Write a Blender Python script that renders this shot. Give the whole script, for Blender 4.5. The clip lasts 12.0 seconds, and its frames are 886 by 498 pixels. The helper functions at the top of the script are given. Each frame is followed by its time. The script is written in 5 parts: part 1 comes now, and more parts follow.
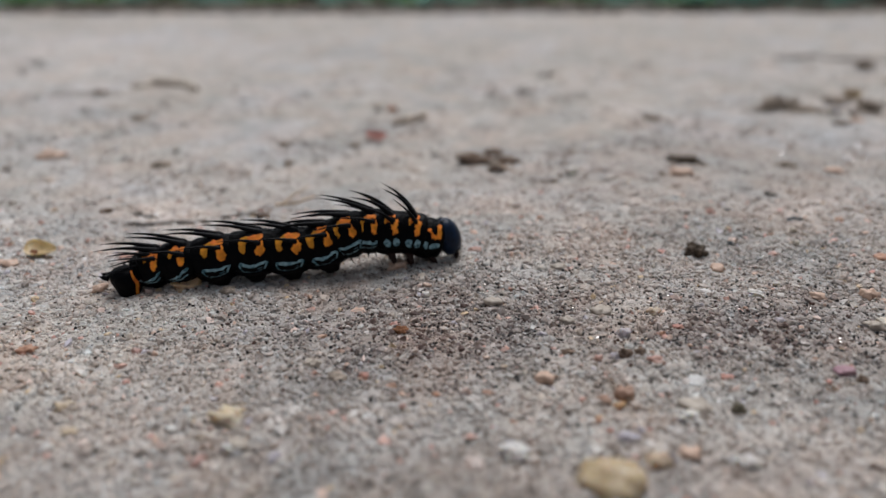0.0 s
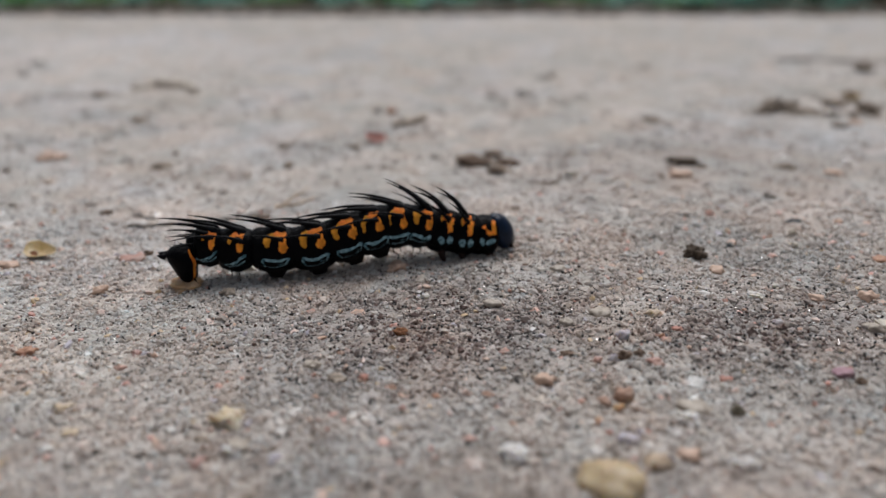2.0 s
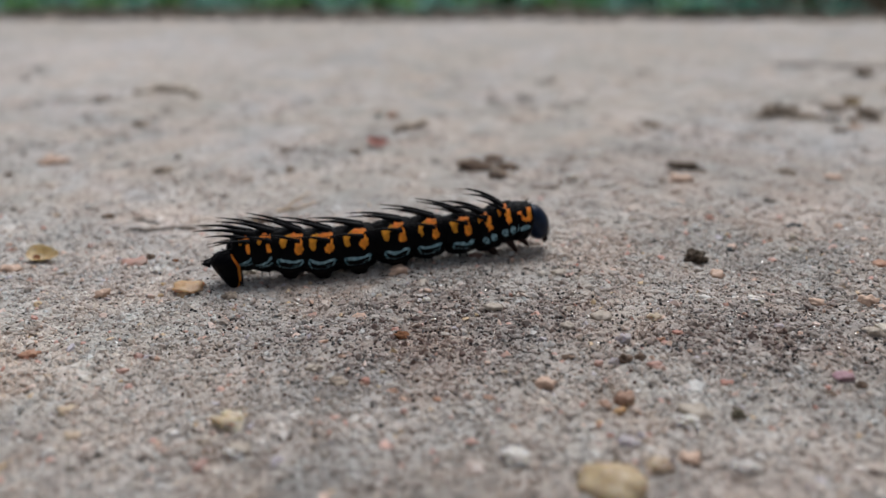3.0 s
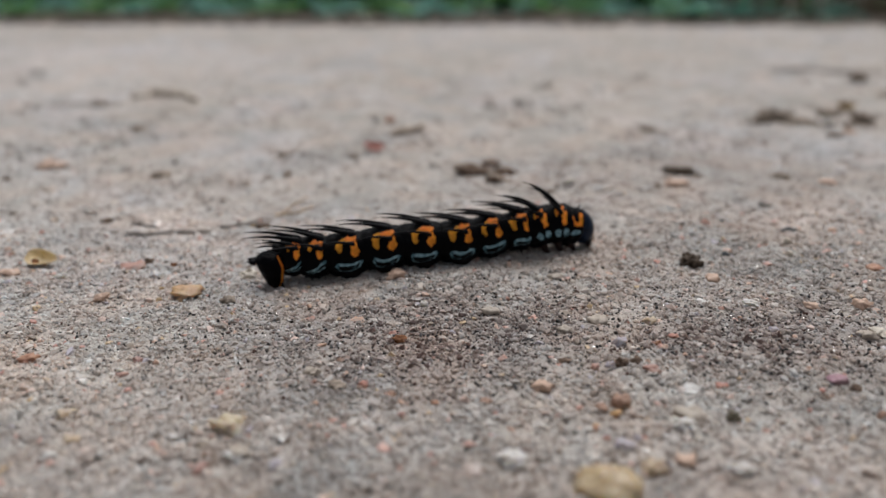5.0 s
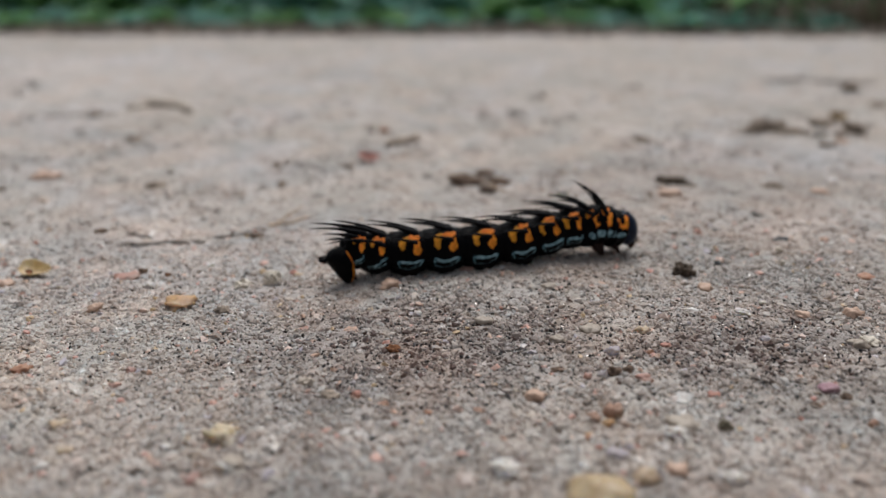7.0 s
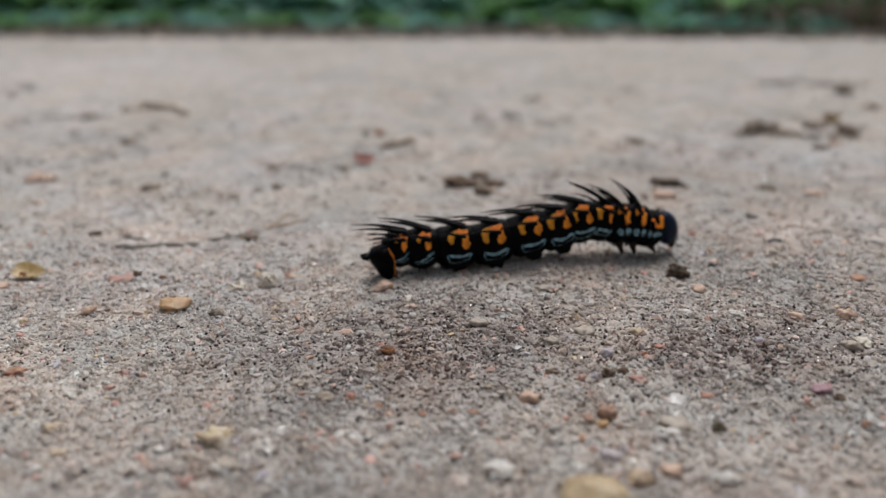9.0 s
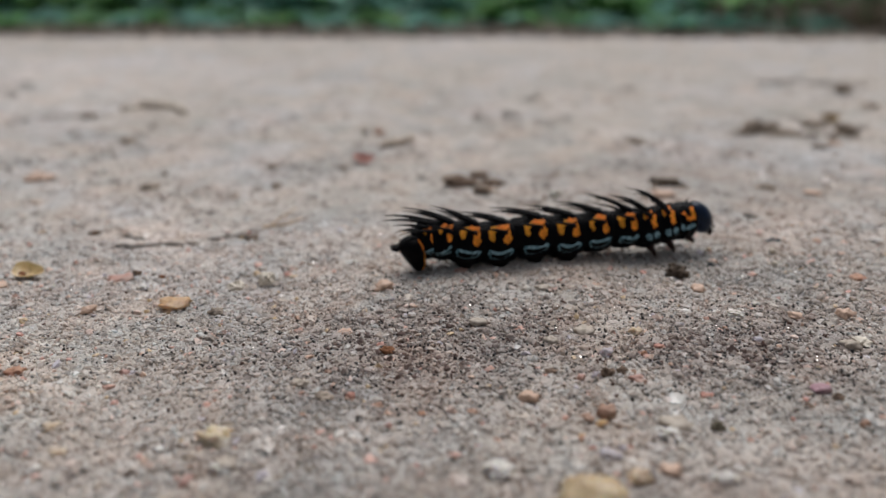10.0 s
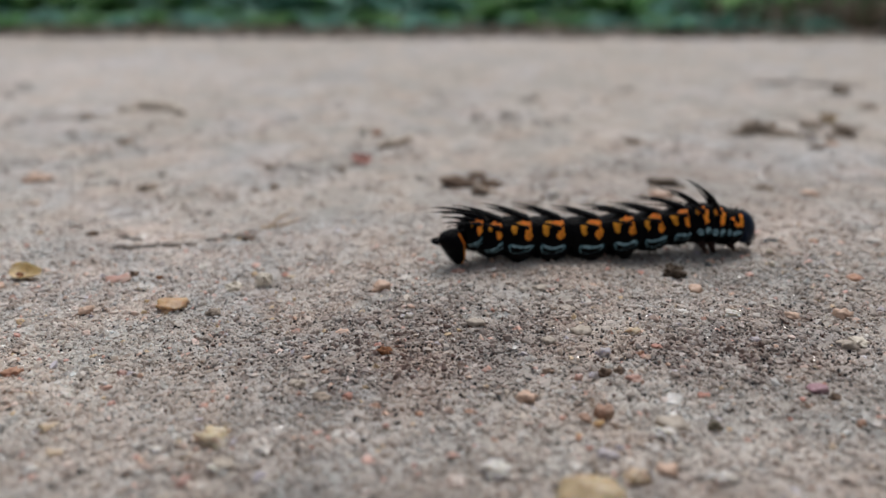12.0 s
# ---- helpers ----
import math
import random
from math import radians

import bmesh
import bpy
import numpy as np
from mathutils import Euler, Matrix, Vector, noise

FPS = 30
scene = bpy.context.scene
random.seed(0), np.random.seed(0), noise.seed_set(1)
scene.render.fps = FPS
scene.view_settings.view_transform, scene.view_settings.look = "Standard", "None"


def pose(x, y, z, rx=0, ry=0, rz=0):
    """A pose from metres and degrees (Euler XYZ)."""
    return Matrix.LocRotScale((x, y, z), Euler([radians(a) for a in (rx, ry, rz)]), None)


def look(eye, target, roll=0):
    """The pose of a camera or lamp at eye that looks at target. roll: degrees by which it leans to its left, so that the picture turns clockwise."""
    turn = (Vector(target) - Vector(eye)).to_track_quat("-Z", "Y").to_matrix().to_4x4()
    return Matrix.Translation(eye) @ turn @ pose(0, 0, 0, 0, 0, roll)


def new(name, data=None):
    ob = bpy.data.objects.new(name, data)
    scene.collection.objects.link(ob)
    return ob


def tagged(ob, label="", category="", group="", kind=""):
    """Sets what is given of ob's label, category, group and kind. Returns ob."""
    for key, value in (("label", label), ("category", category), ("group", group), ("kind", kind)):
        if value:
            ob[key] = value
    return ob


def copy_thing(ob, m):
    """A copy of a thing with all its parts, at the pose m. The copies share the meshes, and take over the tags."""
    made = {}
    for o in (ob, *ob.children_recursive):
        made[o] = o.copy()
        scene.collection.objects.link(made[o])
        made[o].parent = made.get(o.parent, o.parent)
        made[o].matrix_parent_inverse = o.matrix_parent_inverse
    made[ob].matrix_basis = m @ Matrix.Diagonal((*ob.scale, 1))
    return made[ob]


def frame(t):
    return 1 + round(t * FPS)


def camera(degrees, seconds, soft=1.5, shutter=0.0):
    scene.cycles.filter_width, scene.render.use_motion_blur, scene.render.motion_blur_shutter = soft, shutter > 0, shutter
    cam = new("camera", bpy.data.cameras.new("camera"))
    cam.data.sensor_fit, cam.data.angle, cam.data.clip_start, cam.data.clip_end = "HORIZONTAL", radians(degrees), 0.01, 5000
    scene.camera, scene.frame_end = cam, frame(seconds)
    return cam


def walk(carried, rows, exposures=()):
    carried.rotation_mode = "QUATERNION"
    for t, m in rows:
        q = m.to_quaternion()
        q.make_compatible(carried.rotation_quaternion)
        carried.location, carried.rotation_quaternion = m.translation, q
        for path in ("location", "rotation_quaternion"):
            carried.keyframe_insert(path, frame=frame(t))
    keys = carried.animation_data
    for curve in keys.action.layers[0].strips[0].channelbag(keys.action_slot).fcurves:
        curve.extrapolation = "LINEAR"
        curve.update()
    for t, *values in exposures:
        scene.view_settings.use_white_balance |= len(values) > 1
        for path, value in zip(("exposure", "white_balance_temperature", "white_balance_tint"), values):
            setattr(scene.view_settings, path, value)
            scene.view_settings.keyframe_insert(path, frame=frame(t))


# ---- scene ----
cam = camera(60, 12.0, soft=1.4)
MM = 0.001


def seen(x, y, z, yaw, up, lean):
    """A camera pose from millimetres, its turn to the left, its tilt upwards and its lean, in degrees."""
    turn = Euler((radians(90 + up), 0, radians(yaw))).to_matrix().to_4x4()
    return Matrix.Translation((x * MM, y * MM, z * MM)) @ turn @ pose(0, 0, 0, 0, 0, lean)


walk(cam, [
    (0, seen(0.00, -0.00, 36.00, 0.000, -22.500, 0.000)),
    (0.5, seen(-0.00, -0.02, 36.05, 0.005, -22.461, -0.018)),
    (1, seen(-0.09, -0.09, 36.03, -0.107, -22.411, 0.042)),
    (1.5, seen(-0.05, -0.05, 36.02, -0.089, -22.436, 0.090)),
    (2, seen(-0.02, -0.12, 36.08, -0.043, -22.381, 0.047)),
    (2.5, seen(-0.21, -0.09, 36.00, -0.164, -22.274, 0.080)),
    (3, seen(-0.11, -0.39, 36.14, -0.007, -22.052, 0.086)),
    (5, seen(-0.21, -0.87, 36.32, -0.288, -21.732, 0.186)),
    (5.5, seen(-0.18, -0.93, 36.36, -0.190, -21.687, 0.184)),
    (6, seen(-0.29, -1.06, 36.43, -0.326, -21.450, 0.206)),
    (6.5, seen(-0.16, -1.09, 36.43, -0.410, -21.258, 0.194)),
    (7, seen(0.08, -1.13, 36.44, -0.596, -21.012, 0.203)),
    (9, seen(0.22, -1.24, 36.48, -0.926, -20.851, 0.255)),
    (9.5, seen(0.19, -1.19, 36.45, -1.023, -20.962, 0.301)),
    (10, seen(0.20, -1.26, 36.51, -0.982, -20.903, 0.281)),
    (10.5, seen(0.23, -1.26, 36.44, -0.937, -20.787, 0.199)),
    (11, seen(0.18, -1.27, 36.55, -1.036, -20.825, 0.267)),
    (11.5, seen(0.14, -1.31, 36.59, -1.109, -20.797, 0.252)),
    (12, seen(0.30, -1.31, 36.51, -1.106, -20.853, 0.285)),
], exposures=[(0, -0.12, 6120, 10), (2.5, -0.12, 6150, 10), (5.5, -0.14, 6280, 10.5), (7.5, -0.13, 6300, 10.5), (12, -0.12, 6300, 10.5)])
# a phone's lens, close up: about 1.8 mm of aperture, focused on the crawling animal
cam.data.dof.use_dof = True
cam.data.dof.focus_distance = 0.078
cam.data.dof.aperture_fstop = 16.0

# ---- light: an overcast sky with a broad, weak sun behind thin cloud ----
world = bpy.data.worlds.new("overcast_sky")
scene.world = world
world.use_nodes = True
wn = world.node_tree
sky = wn.nodes.new("ShaderNodeTexSky")
sky.sky_type = "NISHITA"
sky.sun_disc = False
sky.sun_elevation, sky.sun_rotation = radians(67), radians(9)
sky.air_density, sky.dust_density, sky.ozone_density = 1.0, 4.0, 1.0
cloud = wn.nodes.new("ShaderNodeHueSaturation")  # thin cloud greys the sky's blue
cloud.inputs["Saturation"].default_value = 0.28
wn.links.new(sky.outputs[0], cloud.inputs["Color"])
wn.links.new(cloud.outputs[0], wn.nodes["Background"].inputs[0])
wn.nodes["Background"].inputs[1].default_value = 0.074
sun = new("sun", bpy.data.lights.new("sun", "SUN"))
sun.data.energy, sun.data.angle, sun.data.color = 2.3, radians(45), (1.0, 0.965, 0.925)
sun.matrix_world = look((0.1, 0.75, 1.45), (0, 0, 0))


# ---- materials ----
class Nodes:
    """A node material under construction."""

    def __init__(self, name, roughness=0.8, metallic=0.0, specular=0.5):
        self.mat = bpy.data.materials.new(name)
        self.mat.use_nodes = True
        self.tree = self.mat.node_tree
        self.bsdf = self.tree.nodes["Principled BSDF"]
        self.set("Roughness", roughness).set("Metallic", metallic).set("Specular IOR Level", specular)
        self.coords = self.tree.nodes.new("ShaderNodeTexCoord").outputs["Object"]

    def set(self, socket, value):
        if isinstance(value, bpy.types.NodeSocket):
            self.tree.links.new(value, self.bsdf.inputs[socket])
        else:
            self.bsdf.inputs[socket].default_value = value
        return self

    def noise(self, scale, detail=3.0, rough=0.55, distortion=0.0, color=False):
        n = self.tree.nodes.new("ShaderNodeTexNoise")
        n.inputs["Scale"].default_value, n.inputs["Detail"].default_value = scale, detail
        n.inputs["Roughness"].default_value, n.inputs["Distortion"].default_value = rough, distortion
        self.tree.links.new(self.coords, n.inputs["Vector"])
        return n.outputs["Color" if color else "Fac"]

    def voronoi(self, scale, output="Distance"):
        n = self.tree.nodes.new("ShaderNodeTexVoronoi")
        n.inputs["Scale"].default_value = scale
        self.tree.links.new(self.coords, n.inputs["Vector"])
        return n.outputs[output]

    def ramp(self, fac, stops, constant=False):
        n = self.tree.nodes.new("ShaderNodeValToRGB")
        n.color_ramp.interpolation = "CONSTANT" if constant else "LINEAR"
        while len(n.color_ramp.elements) < len(stops):
            n.color_ramp.elements.new(0.5)
        for e, (at, color) in zip(n.color_ramp.elements, stops):
            e.position = at
            e.color = (*color, 1) if isinstance(color, tuple) else (color, color, color, 1)
        self.tree.links.new(fac, n.inputs["Fac"])
        return n.outputs["Color"]

    def mix(self, fac, a, b, blend="MIX"):
        n = self.tree.nodes.new("ShaderNodeMix")
        n.data_type, n.blend_type = "RGBA", blend
        for socket, value in ((n.inputs[0], fac), (n.inputs[6], a), (n.inputs[7], b)):
            if isinstance(value, bpy.types.NodeSocket):
                self.tree.links.new(value, socket)
            else:
                socket.default_value = (*value, 1) if isinstance(value, tuple) else value
        return n.outputs[2]

    def math(self, op, a, b=0.0):
        n = self.tree.nodes.new("ShaderNodeMath")
        n.operation = op
        for socket, value in zip(n.inputs, (a, b)):
            if isinstance(value, bpy.types.NodeSocket):
                self.tree.links.new(value, socket)
            else:
                socket.default_value = value
        return n.outputs[0]

    def bump(self, height, strength, distance):
        n = self.tree.nodes.new("ShaderNodeBump")
        n.inputs["Strength"].default_value, n.inputs["Distance"].default_value = strength, distance
        self.tree.links.new(height, n.inputs["Height"])
        return self.set("Normal", n.outputs["Normal"])

    def island(self):
        return self.tree.nodes.new("ShaderNodeNewGeometry").outputs["Random Per Island"]

    def object_random(self):
        return self.tree.nodes.new("ShaderNodeObjectInfo").outputs["Random"]

    def attribute(self, name):
        n = self.tree.nodes.new("ShaderNodeAttribute")
        n.attribute_name = name
        return n.outputs["Color"]


def ragged_patch(m, x, y, wide, deep):
    """A patch of the sand round a place, in mm: 1 inside, 0 outside, with a ragged edge."""
    mp = m.tree.nodes.new("ShaderNodeMapping")
    mp.inputs["Location"].default_value = (-x / wide, -y / deep, 0)
    mp.inputs["Scale"].default_value = (1000 / wide, 1000 / deep, 0)
    m.tree.links.new(m.coords, mp.inputs["Vector"])
    g = m.tree.nodes.new("ShaderNodeTexGradient")
    g.gradient_type = "SPHERICAL"
    m.tree.links.new(mp.outputs[0], g.inputs[0])
    ragged = m.math("ADD", g.outputs["Fac"], m.math("MULTIPLY", m.math("SUBTRACT", m.noise(170, 5, 0.65), 0.5), 1.6))
    return m.ramp(ragged, [(0.25, 0.0), (0.65, 1.0)])


def soil_stains(m):
    # two damp, humus-dark stains in the sand
    a = ragged_patch(m, -1, 66, 27, 16)
    b = ragged_patch(m, 31, 65, 21, 12)
    return m.mix(1.0, a, b, "LIGHTEN")


def sand_patches(m, col):
    """Pinkish or greenish-grey drifts of sand a few mm across, and broad paler and darker patches."""
    col = m.mix(1.0, col, m.ramp(m.noise(260, 3, 0.6, 0.5), [(0.32, (0.84, 0.82, 0.805)), (0.5, (0.98, 0.985, 0.985)), (0.68, (1.11, 1.125, 1.13))]), "MULTIPLY")
    col = m.mix(1.0, col, m.ramp(m.noise(90, 3, 0.6, 0.8), [(0.34, (1.04, 0.985, 0.95)), (0.5, (0.995, 1.0, 1.0)), (0.66, (0.89, 0.94, 0.97))]), "MULTIPLY")
    col = m.mix(1.0, col, m.ramp(m.noise(38, 4, 0.6, 1.0), [(0.36, (1.07, 1.05, 1.04)), (0.52, (1.0, 1.0, 1.0)), (0.68, (0.86, 0.865, 0.87))]), "MULTIPLY")
    col = m.mix(ragged_patch(m, -38, 64, 26, 22), col, m.mix(1.0, col, (1.13, 1.12, 1.10), "MULTIPLY"))
    pale_patch = ragged_patch(m, -44, 92, 46, 34)
    col = m.mix(pale_patch, col, m.mix(1.0, col, (1.13, 1.15, 1.18), "MULTIPLY"))
    col = m.mix(ragged_patch(m, -130, 240, 110, 120), col, m.mix(1.0, col, (1.10, 1.11, 1.14), "MULTIPLY"))
    col = m.mix(ragged_patch(m, 44, 124, 64, 42), col, m.mix(1.0, col, (0.87, 0.86, 0.86), "MULTIPLY"))
    return m.mix(m.math("MULTIPLY", ragged_patch(m, -2, 41, 34, 12), 0.5), col, m.mix(1.0, col, (0.66, 0.64, 0.62), "MULTIPLY"))


def make_sand():
    m = Nodes("sand", 0.92, specular=0.25)
    fine, broad = m.noise(1900, 5, 0.7), m.noise(45, 4)
    col = m.ramp(fine, [(0.27, (0.24, 0.19, 0.16)), (0.40, (0.435, 0.385, 0.34)), (0.6, (0.52, 0.475, 0.425)), (0.75, (0.65, 0.61, 0.56))])
    col = m.mix(m.ramp(broad, [(0.35, 0.0), (0.7, 0.5)]), col, (0.50, 0.455, 0.42), "MIX")
    col = m.mix(m.ramp(m.noise(110, 3, 0.6, 0.6), [(0.56, 0.0), (0.74, 0.4)]), col, (0.30, 0.26, 0.225))
    col = m.mix(m.ramp(m.noise(75, 3, 0.6, 0.8), [(0.54, 0.0), (0.72, 0.6)]), col, (0.625, 0.582, 0.56))
    col = m.mix(m.ramp(m.noise(22, 3, 0.6, 1.2), [(0.48, 0.0), (0.64, 0.5)]), col, (0.535, 0.512, 0.515))
    col = m.mix(m.math("MULTIPLY", soil_stains(m), 0.4), col, (0.16, 0.115, 0.105))
    m.set("Base Color", sand_patches(m, col))
    return m.bump(m.noise(1500, 4, 0.65), 0.9, 0.0005).mat


def make_grains(name, dark, white=0.89):
    """dark: how much of the grit is dark mineral."""
    m = Nodes(name, 0.5)
    r = m.island()
    # the whitest grains also paint in the sparkle of quartz facets
    col = m.ramp(r, [(0.0, (0.06, 0.045, 0.038)), (0.03 * dark, (0.21, 0.165, 0.14)), (0.11 * dark, (0.37, 0.305, 0.275)), (0.26 * dark, (0.49, 0.42, 0.38)),
                     (0.44, (0.575, 0.495, 0.45)), (0.60, (0.545, 0.49, 0.46)), (0.74, (0.60, 0.50, 0.41)), (0.79, (0.59, 0.46, 0.41)),
                     (white, (0.72, 0.675, 0.64)), (0.5 + 0.5 * white, (0.88, 0.86, 0.84))], constant=True)
    col = m.mix(0.48, col, m.ramp(m.noise(3000, 3), [(0.3, (0.38, 0.325, 0.29)), (0.7, (0.67, 0.61, 0.565))]))
    col = m.mix(1.0, col, (0.87, 0.87, 0.855), "MULTIPLY")
    # in the stains the darkest grains also stand in for shaded pits
    own = m.ramp(m.math("FRACT", m.math("MULTIPLY", r, 17.3)), [(0.0, 0.95), (0.16, 0.62), (0.42, 0.36), (0.74, 0.10)], constant=True)
    col = m.mix(m.mix(1.0, soil_stains(m), own, "MULTIPLY"), col, (0.10, 0.06, 0.05))
    col = sand_patches(m, col)
    m.set("Base Color", col)
    m.set("Roughness", m.ramp(r, [(0.0, 0.7), (0.5, 0.5), (0.70, 0.3), (0.86, 0.10)], constant=True))
    m.set("Subsurface Weight", 0.75).set("Subsurface Radius", (1.0, 0.85, 0.75)).set("Subsurface Scale", 0.0004)
    return m.mat


def make_specks():
    m = Nodes("dark_speck", 0.35)
    m.set("Base Color", m.ramp(m.island(), [(0.0, (0.012, 0.011, 0.012)), (0.45, (0.035, 0.026, 0.022)), (0.72, (0.10, 0.05, 0.035)), (0.9, (0.16, 0.15, 0.15))], constant=True))
    return m.mat


def make_tinted():
    m = Nodes("tinted_quartz", 0.35)
    col = m.ramp(m.island(), [(0.0, (0.62, 0.33, 0.25)), (0.22, (0.66, 0.42, 0.30)), (0.42, (0.60, 0.42, 0.22)), (0.58, (0.56, 0.24, 0.18)), (0.68, (0.70, 0.52, 0.44)), (0.88, (0.50, 0.46, 0.52))], constant=True)
    m.set("Base Color", m.mix(m.ramp(m.noise(2600, 3), [(0.4, 0.0), (0.7, 0.5)]), col, (0.68, 0.61, 0.55)))
    return m.set("Transmission Weight", 0.15).mat


def make_stone(name, base, vein, rough=0.5, glassy=0.0):
    m = Nodes(name, rough)
    base, vein = (tuple(0.72 * c + 0.28 * s for c, s in zip(color, (0.38, 0.32, 0.28))) for color in (base, vein))
    col = m.mix(m.ramp(m.noise(900, 4), [(0.35, 0.0), (0.68, 1.0)]), base, vein)
    col = m.mix(m.ramp(m.noise(2600, 3), [(0.58, 0.0), (0.72, 0.6)]), col, tuple(c * 0.45 for c in vein))
    m.set("Base Color", col)
    if glassy:
        m.set("Subsurface Weight", glassy).set("Subsurface Radius", (1.0, 0.7, 0.35)).set("Subsurface Scale", 0.0012)
    return m.bump(m.noise(2400, 4), 0.5, 0.00015).mat


def make_soil(name, base):
    m = Nodes(name, 0.95, specular=0.2)
    light = tuple(min(1.0, c * 2.6 + 0.03) for c in base)
    m.set("Base Color", m.ramp(m.noise(1400, 5, 0.7), [(0.3, tuple(c * 0.45 for c in base)), (0.52, base), (0.75, light)]))
    return m.bump(m.noise(1800, 4), 0.9, 0.0004).mat


def make_wood(name, base):
    m = Nodes(name, 0.85, specular=0.3)
    m.set("Base Color", m.ramp(m.noise(700, 5, 0.7, 1.0), [(0.3, tuple(c * 0.5 for c in base)), (0.7, tuple(min(1, c * 1.5) for c in base))]))
    return m.bump(m.noise(1500, 3), 0.5, 0.0002).mat


def make_skin():
    """Black caterpillar skin; its markings come from the mesh's colour attribute: orange, yellow, blue-grey."""
    m = Nodes("caterpillar_skin", 0.38, specular=0.05)
    sep = m.tree.nodes.new("ShaderNodeSeparateColor")
    m.tree.links.new(m.attribute("mark"), sep.inputs[0])
    fleck = m.math("MULTIPLY", m.math("SUBTRACT", m.noise(4200, 3, 0.6), 0.5), 0.5)
    black = m.ramp(m.noise(1500, 4), [(0.35, (0.0006, 0.0006, 0.0009)), (0.75, (0.0022, 0.0024, 0.0034))])
    mottled = m.ramp(m.noise(1300, 4), [(0.3, 0.62), (0.7, 1.2)])
    orange = m.mix(1.0, m.mix(m.ramp(m.noise(520, 2), [(0.4, 0.0), (0.62, 1.0)]), (0.84, 0.215, 0.034), (0.80, 0.28, 0.03)), mottled, "MULTIPLY")
    yellow = m.mix(1.0, (0.68, 0.285, 0.030), mottled, "MULTIPLY")
    blue = m.mix(m.ramp(m.noise(2300, 3), [(0.36, 0.0), (0.60, 1.0)]), (0.045, 0.115, 0.14), (0.27, 0.42, 0.47))
    edge = [(0.40, 0.0), (0.56, 1.0)]
    col = m.mix(m.ramp(m.math("ADD", sep.outputs[2], fleck), edge), black, blue)
    col = m.mix(m.ramp(m.math("ADD", sep.outputs[1], fleck), edge), col, yellow)
    col = m.mix(m.ramp(m.math("ADD", sep.outputs[0], fleck), edge), col, orange)
    m.set("Base Color", col)
    m.set("Roughness", m.ramp(m.noise(900, 3), [(0.35, 0.30), (0.7, 0.55)]))
    return m.bump(m.noise(2200, 4), 0.8, 0.00014).mat


def make_chitin(name, color, rough, sheen=0.0, gloss=0.15):
    m = Nodes(name, rough, specular=gloss)
    m.set("Base Color", m.ramp(m.noise(1600, 3), [(0.3, tuple(c * 0.6 for c in color)), (0.7, tuple(c * 1.4 for c in color))]))
    if sheen:
        m.set("Sheen Weight", sheen)
    return m.bump(m.noise(2500, 2), 0.25, 0.0001).mat


def make_leaf(name, dark, light):
    m = Nodes(name, 0.75, specular=0.12)
    col = m.mix(m.object_random(), dark, light)
    m.set("Base Color", m.mix(m.ramp(m.noise(160, 3), [(0.35, 0.0), (0.7, 0.35)]), col, tuple(c * 0.6 for c in dark)))
    m.bump(m.noise(300, 3), 0.3, 0.0005)
    thin, both = m.tree.nodes.new("ShaderNodeBsdfTranslucent"), m.tree.nodes.new("ShaderNodeMixShader")
    both.inputs[0].default_value = 0.55  # thin blades let daylight through
    m.tree.links.new(col, thin.inputs["Color"])
    m.tree.links.new(m.bsdf.outputs[0], both.inputs[1])
    m.tree.links.new(thin.outputs[0], both.inputs[2])
    m.tree.links.new(both.outputs[0], m.tree.nodes["Material Output"].inputs["Surface"])
    return m.mat


def make_grass(name, *shades):
    m = Nodes(name, 0.7, specular=0.15)
    m.set("Base Color", m.ramp(m.island(), list(zip((0.0, 0.45, 0.8, 1.0), shades))))
    return m.mat


GRAIN, GRIT, PALE_GRAIN = make_grains("sand_grain", 0.95, 0.85), make_grains("fine_grit", 1.5, 0.86), make_grains("pale_grit", 0.45)
CHIP, SPECK = make_grains("quartz_chip", 0.15, 0.84), make_specks()
# near-mirror metal, made up for the glints that quartz facets give
GLINT = Nodes("glint_metal", 0.18, 0.9).set("Base Color", (0.86, 0.86, 0.85, 1.0)).mat
TINTED, FAR_CHIP = make_tinted(), make_grains("flat_chip", 0.8, 0.80)
SAND, SKIN, GRASS = make_sand(), make_skin(), make_grass("grass_blade", (0.05, 0.14, 0.06), (0.09, 0.21, 0.09), (0.14, 0.26, 0.11), (0.26, 0.23, 0.15))
DRY_GRASS = make_grass("dry_grass_blade", (0.10, 0.085, 0.06), (0.20, 0.17, 0.125), (0.34, 0.29, 0.235), (0.50, 0.45, 0.39))
PALE_LITTER = make_grass("pale_litter", (0.20, 0.165, 0.13), (0.38, 0.33, 0.28), (0.50, 0.45, 0.39), (0.60, 0.55, 0.49))
